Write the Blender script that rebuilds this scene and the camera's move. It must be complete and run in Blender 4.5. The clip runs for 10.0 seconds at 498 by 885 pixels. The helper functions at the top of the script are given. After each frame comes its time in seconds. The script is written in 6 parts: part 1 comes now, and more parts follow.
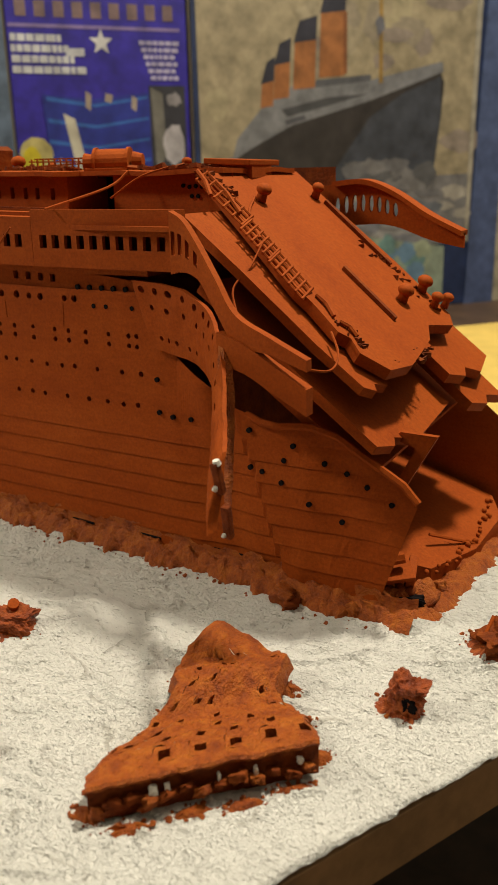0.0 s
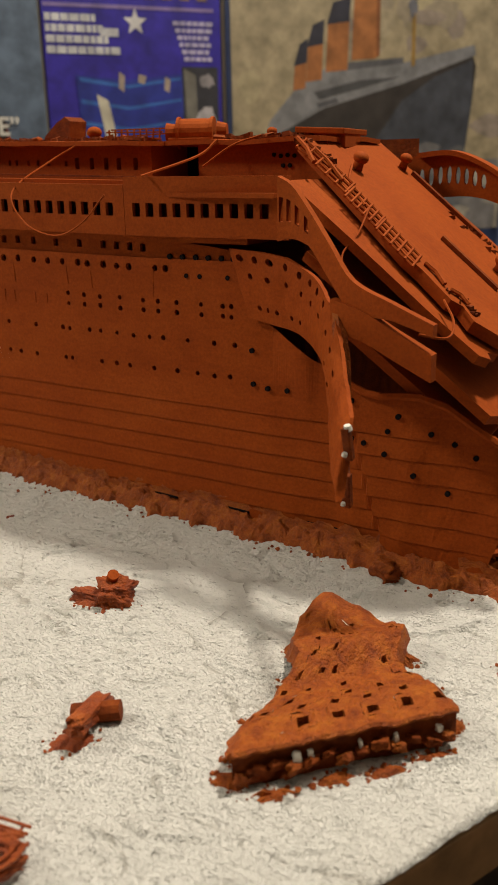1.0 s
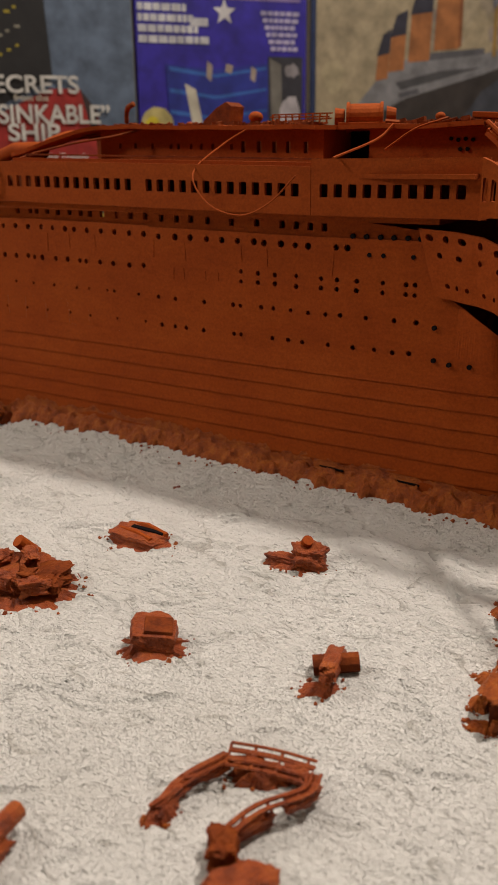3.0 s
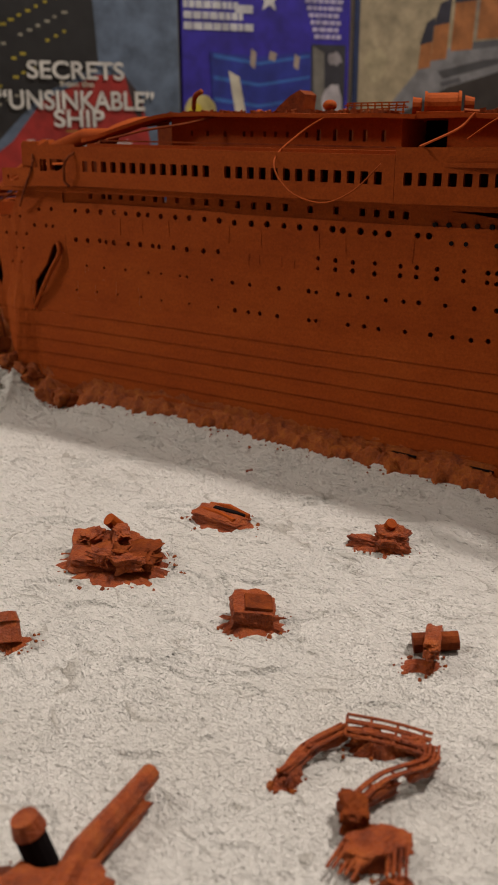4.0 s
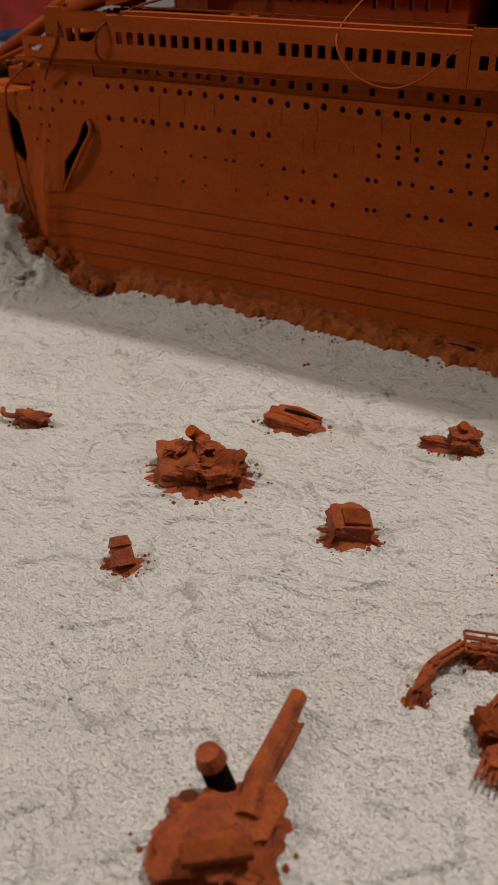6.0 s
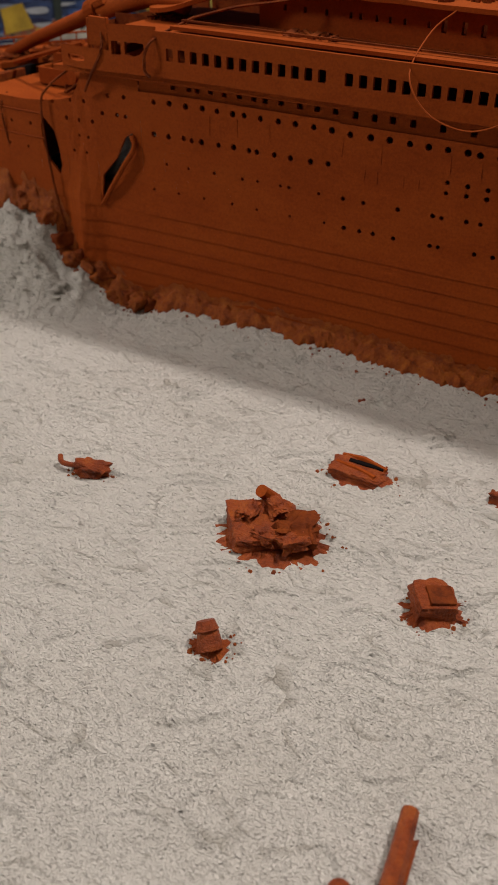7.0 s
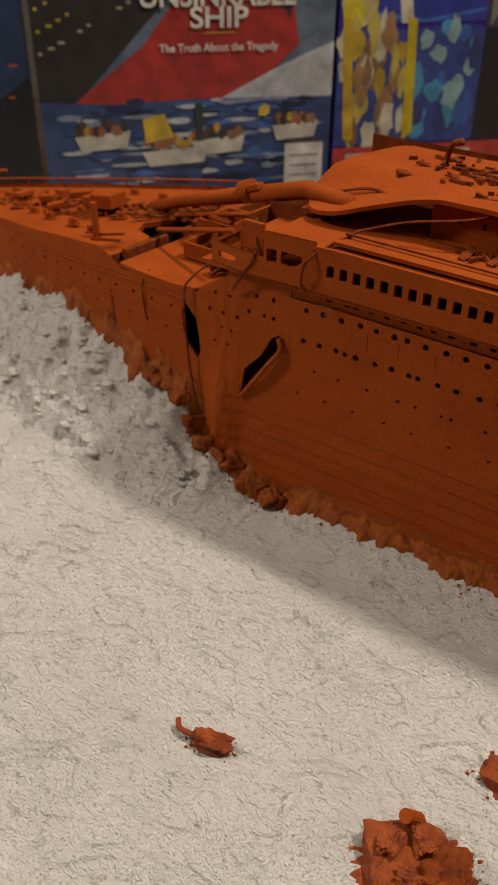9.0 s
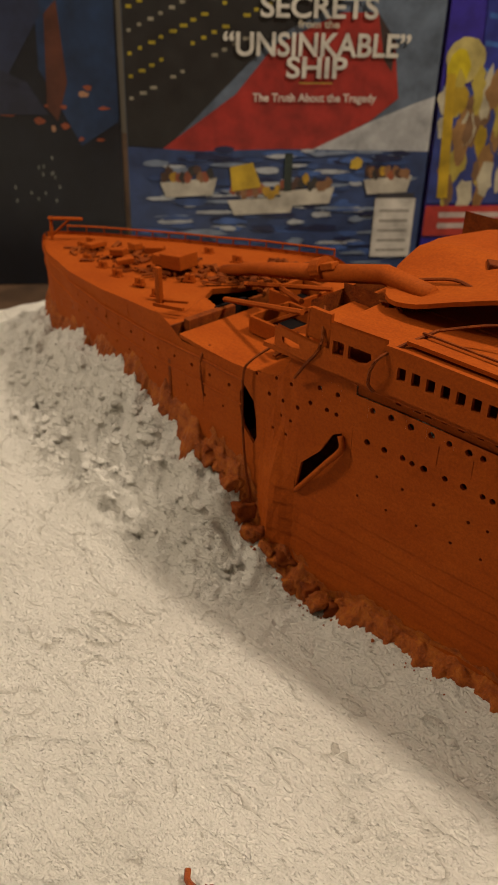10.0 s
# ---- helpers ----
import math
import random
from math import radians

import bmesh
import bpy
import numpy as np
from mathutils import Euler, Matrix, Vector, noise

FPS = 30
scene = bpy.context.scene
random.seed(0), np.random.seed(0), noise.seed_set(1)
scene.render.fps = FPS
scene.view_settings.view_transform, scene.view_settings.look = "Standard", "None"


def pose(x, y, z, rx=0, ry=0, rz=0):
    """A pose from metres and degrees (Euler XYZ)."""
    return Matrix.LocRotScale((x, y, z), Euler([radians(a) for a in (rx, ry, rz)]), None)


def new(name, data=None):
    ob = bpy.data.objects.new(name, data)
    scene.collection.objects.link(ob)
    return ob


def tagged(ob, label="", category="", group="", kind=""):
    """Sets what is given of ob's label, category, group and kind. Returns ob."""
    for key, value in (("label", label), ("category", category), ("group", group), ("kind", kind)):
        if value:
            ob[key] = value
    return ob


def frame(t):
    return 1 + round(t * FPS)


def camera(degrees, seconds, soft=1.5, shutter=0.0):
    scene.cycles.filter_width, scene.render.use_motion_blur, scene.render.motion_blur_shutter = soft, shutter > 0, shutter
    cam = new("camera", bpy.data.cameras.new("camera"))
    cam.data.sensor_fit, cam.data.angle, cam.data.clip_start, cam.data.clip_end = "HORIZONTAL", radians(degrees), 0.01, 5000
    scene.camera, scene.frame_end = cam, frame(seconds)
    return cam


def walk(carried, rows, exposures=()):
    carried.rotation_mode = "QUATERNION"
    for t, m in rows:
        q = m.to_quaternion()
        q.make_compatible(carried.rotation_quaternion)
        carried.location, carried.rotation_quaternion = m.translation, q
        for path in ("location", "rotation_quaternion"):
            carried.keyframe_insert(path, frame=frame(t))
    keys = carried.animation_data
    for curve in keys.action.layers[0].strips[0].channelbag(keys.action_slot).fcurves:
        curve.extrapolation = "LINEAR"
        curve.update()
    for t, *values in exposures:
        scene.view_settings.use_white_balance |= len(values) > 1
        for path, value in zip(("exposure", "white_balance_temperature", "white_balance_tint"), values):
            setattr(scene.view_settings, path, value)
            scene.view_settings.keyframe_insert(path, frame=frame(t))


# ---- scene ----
cam = camera(33.1, 10.0, soft=1.3)
cam.data.dof.use_dof, cam.data.dof.focus_distance, cam.data.dof.aperture_fstop = True, 0.285, 31.0
METRES, EYE, TILT, LEAN, TURN = 0.385, 0.148, -17.8, 1.2, 32.0
ROWS = [
    (0.0, 0.0, 0.0, 0.0, 0.0, 0.0, 0.0),
    (0.5, -0.0401, 0.006, -0.0088, -0.17, -0.4, -0.15),
    (1.0, -0.0914, 0.0094, -0.0187, -0.04, -0.59, -0.26),
    (1.5, -0.1447, 0.0085, -0.0196, 0.34, -0.65, -0.47),
    (2.0, -0.18, 0.0091, -0.0218, 0.74, -0.68, -0.77),
    (2.5, -0.2139, -0.0028, -0.0322, 1.11, -0.71, -0.99),
    (3.0, -0.245, -0.0229, -0.0406, 1.61, -1.05, -1.19),
    (4.5, -0.3388, -0.0445, -0.0489, 2.89, -2.64, -2.02),
    (5.0, -0.3574, -0.0517, -0.039, 2.83, -4.68, -1.64),
    (6.5, -0.4607, -0.0332, 0.0683, -0.81, -16.26, -0.62),
    (7.0, -0.5034, -0.0025, 0.1288, -0.97, -17.39, -1.11),
    (7.5, -0.5393, 0.0331, 0.1851, -0.77, -17.87, -1.61),
    (8.0, -0.5722, 0.0837, 0.2388, -0.38, -17.55, -2.25),
    (8.5, -0.5683, 0.1232, 0.2694, 1.01, -17.05, -2.71),
    (9.0, -0.5655, 0.1456, 0.3167, 6.43, -15.63, -3.6),
    (9.5, -0.5541, 0.207, 0.3371, 9.72, -14.57, -5.3),
    (10.0, -0.5602, 0.2491, 0.3706, 12.71, -14.32, -6.76),
]
walk(cam, [(t, pose(0, 0, EYE, TILT, LEAN, TURN) @ pose(METRES * x, METRES * y, METRES * z, 90 + pitch, roll, yaw)) for t, x, y, z, yaw, pitch, roll in ROWS],
     exposures=[(0.0, 0.52, 7300, 5), (1.0, 0.38, 7100, 9), (2.5, 0.24, 6850, 15), (4.5, -0.06, 6750, 17), (6.5, -0.22, 6700, 17), (7.5, -0.22, 6700, 17), (8.5, -0.10, 6850, 16), (9.5, 0.06, 7700, 15), (10.0, 0.08, 8200, 14)])

# ---- light: one ceiling lamp in a closed room ----
world = bpy.data.worlds.new("world")
scene.world = world
world.use_nodes = True
world.node_tree.nodes["Background"].inputs[0].default_value = (1.0, 0.86, 0.68, 1)
world.node_tree.nodes["Background"].inputs[1].default_value = 0.012
LAMP = Vector((0.05, 0.53, 1.15))
lamp_data = bpy.data.lights.new("ceiling_lamp_light", "POINT")
lamp_data.energy, lamp_data.shadow_soft_size, lamp_data.color = 44.0, 0.05, (1.0, 0.955, 0.89)
lamp = new("ceiling_lamp_light", lamp_data)
lamp.location = LAMP
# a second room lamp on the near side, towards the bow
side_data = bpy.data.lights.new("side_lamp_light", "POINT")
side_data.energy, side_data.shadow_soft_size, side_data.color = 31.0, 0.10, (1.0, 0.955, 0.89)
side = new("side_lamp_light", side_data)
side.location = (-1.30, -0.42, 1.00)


# ---- materials ----
def nodes_of(name, rough=0.8, metal=0.0):
    m = bpy.data.materials.new(name)
    m.use_nodes = True
    nt = m.node_tree
    b = nt.nodes["Principled BSDF"]
    b.inputs["Roughness"].default_value, b.inputs["Metallic"].default_value = rough, metal
    return m, nt, b


def noise_tex(nt, scale, detail=4.0, rough=0.6, vec=None):
    n = nt.nodes.new("ShaderNodeTexNoise")
    n.inputs["Scale"].default_value, n.inputs["Detail"].default_value, n.inputs["Roughness"].default_value = scale, detail, rough
    if vec is not None:
        nt.links.new(vec, n.inputs["Vector"])
    return n


def ramp(nt, fac, stops):
    r = nt.nodes.new("ShaderNodeValToRGB")
    while len(r.color_ramp.elements) < len(stops):
        r.color_ramp.elements.new(0.5)
    for e, (p, c) in zip(r.color_ramp.elements, stops):
        e.position, e.color = p, (*c, 1)
    nt.links.new(fac, r.inputs[0])
    return r


def mix_rgb(nt, kind, fac, a, b):
    n = nt.nodes.new("ShaderNodeMix")
    n.data_type, n.blend_type = "RGBA", kind
    for sock, v in ((n.inputs[0], fac), (n.inputs[6], a), (n.inputs[7], b)):
        if isinstance(v, (int, float)):
            sock.default_value = v
        elif isinstance(v, tuple):
            sock.default_value = (*v, 1)
        else:
            nt.links.new(v, sock)
    return n.outputs[2]


def bump(nt, bsdf, height, strength, dist, after=None):
    n = nt.nodes.new("ShaderNodeBump")
    n.inputs["Strength"].default_value, n.inputs["Distance"].default_value = strength, dist
    nt.links.new(height, n.inputs["Height"])
    if after is not None:
        nt.links.new(after.outputs[0], n.inputs["Normal"])
    nt.links.new(n.outputs[0], bsdf.inputs["Normal"])
    return n


def coords(nt, scale=(1, 1, 1)):
    tc = nt.nodes.new("ShaderNodeTexCoord")
    mp = nt.nodes.new("ShaderNodeMapping")
    mp.inputs["Scale"].default_value = scale
    nt.links.new(tc.outputs["Object"], mp.inputs["Vector"])
    return mp.outputs[0]


def painted(name, base, dark, light, rough=0.78, stain=45.0, grain=900.0, bumpy=0.25, depth=0.0004, gloss=0.12, streak=1.0):
    """Matt brushed-on model paint with blotches, brush grain and fine relief; streak below 1 draws the strokes out lengthwise."""
    m, nt, b = nodes_of(name, rough)
    v = coords(nt)
    long = coords(nt, (streak, 1, 1))
    big = noise_tex(nt, stain, 5, 0.65, long)
    fine = noise_tex(nt, grain, 3, 0.7, v)
    stroke = noise_tex(nt, grain * 0.6, 2, 0.6, coords(nt, (streak * 0.35, 1, 1)))
    c = ramp(nt, big.outputs[0], [(0.28, dark), (0.5, base), (0.75, light)])
    g = ramp(nt, fine.outputs[0], [(0.3, (0.80, 0.80, 0.80)), (0.7, (1.10, 1.10, 1.10))])
    w = ramp(nt, stroke.outputs[0], [(0.32, (0.95, 0.94, 0.93)), (0.62, (1.02, 1.02, 1.03))])
    col = mix_rgb(nt, "MULTIPLY", 1.0, c.outputs[0], g.outputs[0])
    nt.links.new(mix_rgb(nt, "MULTIPLY", 1.0, col, w.outputs[0]), b.inputs["Base Color"])
    b.inputs["Specular IOR Level"].default_value = gloss
    n0 = bump(nt, b, stroke.outputs[0], 0.12, depth)
    bump(nt, b, fine.outputs[0], bumpy, depth, n0)
    return m


def plain(name, col, rough=0.6, var=0.15, scale=60.0):
    m, nt, b = nodes_of(name, rough)
    n = noise_tex(nt, scale, 5, 0.6, coords(nt))
    lo, hi = tuple(c * (1 - var) for c in col), tuple(min(1, c * (1 + var)) for c in col)
    nt.links.new(ramp(nt, n.outputs[0], [(0.3, lo), (0.7, hi)]).outputs[0], b.inputs["Base Color"])
    return m


RUST = painted("rust_paint", (0.300, 0.0540, 0.0064), (0.262, 0.0445, 0.0054), (0.330, 0.0650, 0.0084), 0.75, 40.0, 900.0, 0.25, 0.0004, 0.10, 0.55)
RUST_ROUGH = painted("rust_rough_paint", (0.30, 0.055, 0.008), (0.13, 0.020, 0.004), (0.42, 0.100, 0.013), 0.48, 170.0, 1100.0, 0.8, 0.0014, 0.35)
PASTE = painted("orange_paste", (0.325, 0.070, 0.0075), (0.18, 0.031, 0.005), (0.45, 0.125, 0.013), 0.55, 230.0, 1000.0, 0.9, 0.0013, 0.25)
# darker rust for dark fittings, and for shade painted on the hull's insides
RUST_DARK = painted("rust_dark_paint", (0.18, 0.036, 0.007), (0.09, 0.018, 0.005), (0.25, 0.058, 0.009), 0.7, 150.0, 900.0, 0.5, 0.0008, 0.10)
# bare plastic of the stump; elsewhere the shade inside openings, put in as black
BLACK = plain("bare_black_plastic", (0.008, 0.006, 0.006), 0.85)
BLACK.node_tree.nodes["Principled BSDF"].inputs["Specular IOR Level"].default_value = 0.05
BARE = plain("bare_white_plastic", (0.6, 0.57, 0.5), 0.5)
WIRE = plain("rust_wire", (0.24, 0.07, 0.018), 0.7)


def plaster(name):
    m, nt, b = nodes_of(name, 0.9)
    v = coords(nt)
    tone = noise_tex(nt, 14.0, 6, 0.65, v)
    c = ramp(nt, tone.outputs[0], [(0.3, (0.77, 0.74, 0.67)), (0.5, (0.83, 0.805, 0.74)), (0.7, (0.87, 0.845, 0.78))])
    mp = nt.nodes.new("ShaderNodeMapping")
    mp.inputs["Scale"].default_value, mp.inputs["Rotation"].default_value = (0.45, 1.0, 1.0), (0, 0, radians(-38))
    nt.links.new(v, mp.inputs["Vector"])
    # grit, pimples and short pits left by the spatula; pit shade darkens the colour
    grit = noise_tex(nt, 1150.0, 3, 0.7, v)
    pits = noise_tex(nt, 420.0, 3, 0.62, mp.outputs[0])
    speck = noise_tex(nt, 800.0, 2, 0.5, mp.outputs[0])
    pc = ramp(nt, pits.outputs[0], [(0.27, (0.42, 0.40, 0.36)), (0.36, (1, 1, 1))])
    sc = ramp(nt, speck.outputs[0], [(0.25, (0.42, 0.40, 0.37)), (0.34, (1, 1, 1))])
    hole = ramp(nt, speck.outputs[0], [(0.25, (0, 0, 0)), (0.40, (1, 1, 1))])
    # trowel laps: where one pass ends on another, a shallow rise and a sharp drop
    warp = noise_tex(nt, 36.0, 1, 0.4, mp.outputs[0])
    steps = nt.nodes.new("ShaderNodeMath")
    steps.operation = "MULTIPLY"
    steps.inputs[1].default_value = 6.0
    nt.links.new(warp.outputs[0], steps.inputs[0])
    lap = nt.nodes.new("ShaderNodeMath")
    lap.operation = "FRACT"
    nt.links.new(steps.outputs[0], lap.inputs[0])
    gate = noise_tex(nt, 95.0, 2, 0.55, v)
    where = ramp(nt, gate.outputs[0], [(0.46, (0, 0, 0)), (0.57, (1, 1, 1))])
    laps = mix_rgb(nt, "MIX", where.outputs[0], (0.5, 0.5, 0.5), lap.outputs[0])
    # thin shade line along each lap's drop, painted into the base colour
    lap_shade = ramp(nt, lap.outputs[0], [(0.0, (0.66, 0.64, 0.61)), (0.045, (0.78, 0.77, 0.75)), (0.12, (1, 1, 1))])
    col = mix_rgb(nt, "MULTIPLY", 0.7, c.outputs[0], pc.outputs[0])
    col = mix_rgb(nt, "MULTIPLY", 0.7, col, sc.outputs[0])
    nt.links.new(mix_rgb(nt, "MULTIPLY", where.outputs[0], col, lap_shade.outputs[0]), b.inputs["Base Color"])
    n0 = bump(nt, b, laps, 1.0, 0.0022)
    n1 = bump(nt, b, pits.outputs[0], 1.0, 0.0036, n0)
    n2 = bump(nt, b, hole.outputs[0], 0.8, 0.0005, n1)
    bump(nt, b, grit.outputs[0], 1.0, 0.0021, n2)
    return m


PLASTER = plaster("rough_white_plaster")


# ---- mesh helpers ----
def part(name, bm, material, parent=None, label="", smooth=False):
    me = bpy.data.meshes.new(name)
    bm.to_mesh(me)
    bm.free()
    me.materials.append(material)
    if smooth:
        for p in me.polygons:
            p.use_smooth = True
    ob = new(name, me)
    if parent is not None:
        ob.parent = parent
        if parent.parent is None:
            ob.matrix_parent_inverse = Matrix.Translation(-parent.location)
    if label:
        ob["label"] = label
    return ob


def thing(name, loc, label, category, group="", kind=""):
    ob = new(name)
    ob.empty_display_size = 0.01
    ob.location = loc
    return tagged(ob, label, category, group, kind)


def box(bm, c, size, rot=(0, 0, 0), bev=0.0):
    r = bmesh.ops.create_cube(bm, size=1.0)
    m = pose(*c, *rot) @ Matrix.Diagonal((*size, 1))
    bmesh.ops.transform(bm, matrix=m, verts=r["verts"])
    if bev:
        es = list({e for v in r["verts"] for e in v.link_edges})
        bmesh.ops.bevel(bm, geom=es, offset=bev, segments=2, affect="EDGES", profile=0.6)
    return bm


def cyl(bm, c, r1, r2, h, rot=(0, 0, 0), n=14):
    r = bmesh.ops.create_cone(bm, cap_ends=True, segments=n, radius1=r1, radius2=r2, depth=h)
    bmesh.ops.transform(bm, matrix=pose(*c, *rot), verts=r["verts"])
    return bm


def tube(bm, pts, r, n=6, r_end=None):
    """A tapered tube along points."""
    pts = [Vector(p) for p in pts]
    rings = []
    for i, p in enumerate(pts):
        d = (pts[min(i + 1, len(pts) - 1)] - pts[max(i - 1, 0)]).normalized()
        a = d.cross(Vector((0, 0, 1)))
        a = a.normalized() if a.length > 1e-4 else Vector((1, 0, 0))
        b = d.cross(a)
        k = i / max(1, len(pts) - 1)
        rr = r if r_end is None else r * (1 - k) + r_end * k
        rings.append([bm.verts.new(p + rr * (a * math.cos(2 * math.pi * j / n) + b * math.sin(2 * math.pi * j / n))) for j in range(n)])
    for q, w in zip(rings, rings[1:]):
        for j in range(n):
            bm.faces.new((q[j], q[(j + 1) % n], w[(j + 1) % n], w[j]))
    bm.faces.new(rings[0][::-1])
    bm.faces.new(rings[-1])
    return bm


def slab(bm, outline, thick, place):
    """A plate from a 2D outline, thick below its face; place(u, v, w) gives the point."""
    top = [bm.verts.new(place(u, v, 0.0)) for u, v in outline]
    low = [bm.verts.new(place(u, v, -thick)) for u, v in outline]
    bm.faces.new(top)
    bm.faces.new(low[::-1])
    k = len(outline)
    for i in range(k):
        bm.faces.new((top[i], low[i], low[(i + 1) % k], top[(i + 1) % k]))
    bmesh.ops.recalc_face_normals(bm, faces=bm.faces[:])
    return bm


def curve_through(pts, steps=8):
    """Catmull-Rom through points."""
    p = [Vector(q) for q in pts]
    p = [p[0] * 2 - p[1], *p, p[-1] * 2 - p[-2]]
    out = []
    for i in range(1, len(p) - 2):
        for k in range(steps):
            t = k / steps
            a, b, c, d = p[i - 1], p[i], p[i + 1], p[i + 2]
            out.append(0.5 * (2 * b + (c - a) * t + (2 * a - 5 * b + 4 * c - d) * t * t + (3 * b - a - 3 * c + d) * t ** 3))
    out.append(p[-2])
    return out


def round_hole(r, k=8):
    return [(r * math.cos(2 * math.pi * i / k), r * math.sin(2 * math.pi * i / k)) for i in range(k)]


def square_hole(w, h):
    return [(w, 0), (w * 0.96, h * 0.96), (0, h), (-w * 0.96, h * 0.96), (-w, 0), (-w * 0.96, -h * 0.96), (0, -h), (w * 0.96, -h * 0.96)]


def rim(k, x0, x1, z0, z1):
    """k points round a rectangle, from the middle of its right side, anticlockwise."""
    cx, cz, w, h = (x0 + x1) / 2, (z0 + z1) / 2, (x1 - x0) / 2, (z1 - z0) / 2
    out = []
    for i in range(k):
        a = 8.0 * i / k
        if a <= 1 or a > 7:
            s = a if a <= 1 else a - 8
            out.append((cx + w, cz + s * h))
        elif a <= 3:
            out.append((cx - (a - 2) * w, cz + h))
        elif a <= 5:
            out.append((cx - w, cz - (a - 4) * h))
        else:
            out.append((cx + (a - 6) * w, cz - h))
    return out


def pierced(bm, place, x0, x1, z0, z1, holes=(), step=0.008, depth=0.0016, zstep=0.02):
    """A strip of plating with holes cut through it. holes: (x, z, half cell, outline round it)."""
    def quad(a, b, lo, hi):
        nx = max(1, math.ceil((b - a) / step))
        nz = max(1, math.ceil((hi - lo) / zstep))
        g = [[bm.verts.new(place(a + (b - a) * i / nx, lo + (hi - lo) * j / nz, 0)) for j in range(nz + 1)] for i in range(nx + 1)]
        for i in range(nx):
            for j in range(nz):
                bm.faces.new((g[i][j], g[i + 1][j], g[i + 1][j + 1], g[i][j + 1]))
    at = x0
    for x, z, half, outline in sorted(holes, key=lambda h: h[0]):
        a, b = max(at, x - half), min(x1, x + half)
        if a > at + 1e-7:
            quad(at, a, z0, z1)
        k = len(outline)
        edge = [bm.verts.new(place(u, w, 0)) for u, w in rim(k, a, b, z0, z1)]
        ring = [bm.verts.new(place(x + u, z + w, 0)) for u, w in outline]
        deep = [bm.verts.new(place(x + u, z + w, depth)) for u, w in outline]
        for i in range(k):
            j = (i + 1) % k
            bm.faces.new((ring[i], edge[i], edge[j], ring[j]))
            bm.faces.new((deep[i], ring[i], ring[j], deep[j]))
        at = b
    if at < x1 - 1e-7:
        quad(at, x1, z0, z1)


# ---- the room, table, board ----
def panel(name, c, size, material, label, category, kind="structure", bev=0.0):
    ob = part(name, box(bmesh.new(), c, size, bev=bev), material)
    return tagged(ob, label, category, kind=kind)


WALL = plain("cream_wall_paint", (0.17, 0.15, 0.12), 0.9, 0.06, 6.0)
CEIL = plain("white_ceiling_paint", (0.84, 0.83, 0.80), 0.9, 0.03, 5.0)
WOOD_DARK = plain("dark_wood", (0.055, 0.03, 0.017), 0.5, 0.4, 30.0)
YELLOW = plain("yellow_cloth", (0.55, 0.38, 0.09), 0.85, 0.12, 40.0)
panel("wall_north", (-0.3, 1.95, 0.65), (4.2, 0.1, 2.7), WALL, "plain cream painted wall behind the books", "wall")
panel("wall_south", (-0.3, -1.75, 0.65), (4.2, 0.1, 2.7), WALL, "plain cream painted wall of the room", "wall")
panel("wall_west", (-2.35, 0.1, 0.65), (0.1, 3.6, 2.7), WALL, "plain cream painted wall of the room", "wall")
panel("wall_east", (1.75, 0.1, 0.65), (0.1, 3.6, 2.7), WALL, "plain cream painted wall of the room", "wall")
panel("ceiling", (-0.3, 0.1, 2.05), (4.2, 3.8, 0.1), CEIL, "plain white painted ceiling of the room", "ceiling")
panel("floor", (-0.3, 0.1, -0.80), (4.2, 3.8, 0.1), WOOD_DARK, "dark wooden floor of the room", "floor")

# the board: its corners, on top
BOARD = [(-0.255, -0.29), (0.035, 0.378), (0.06, 0.46), (-0.80, 0.52), (-0.84, 0.20), (-0.78, -0.29)]


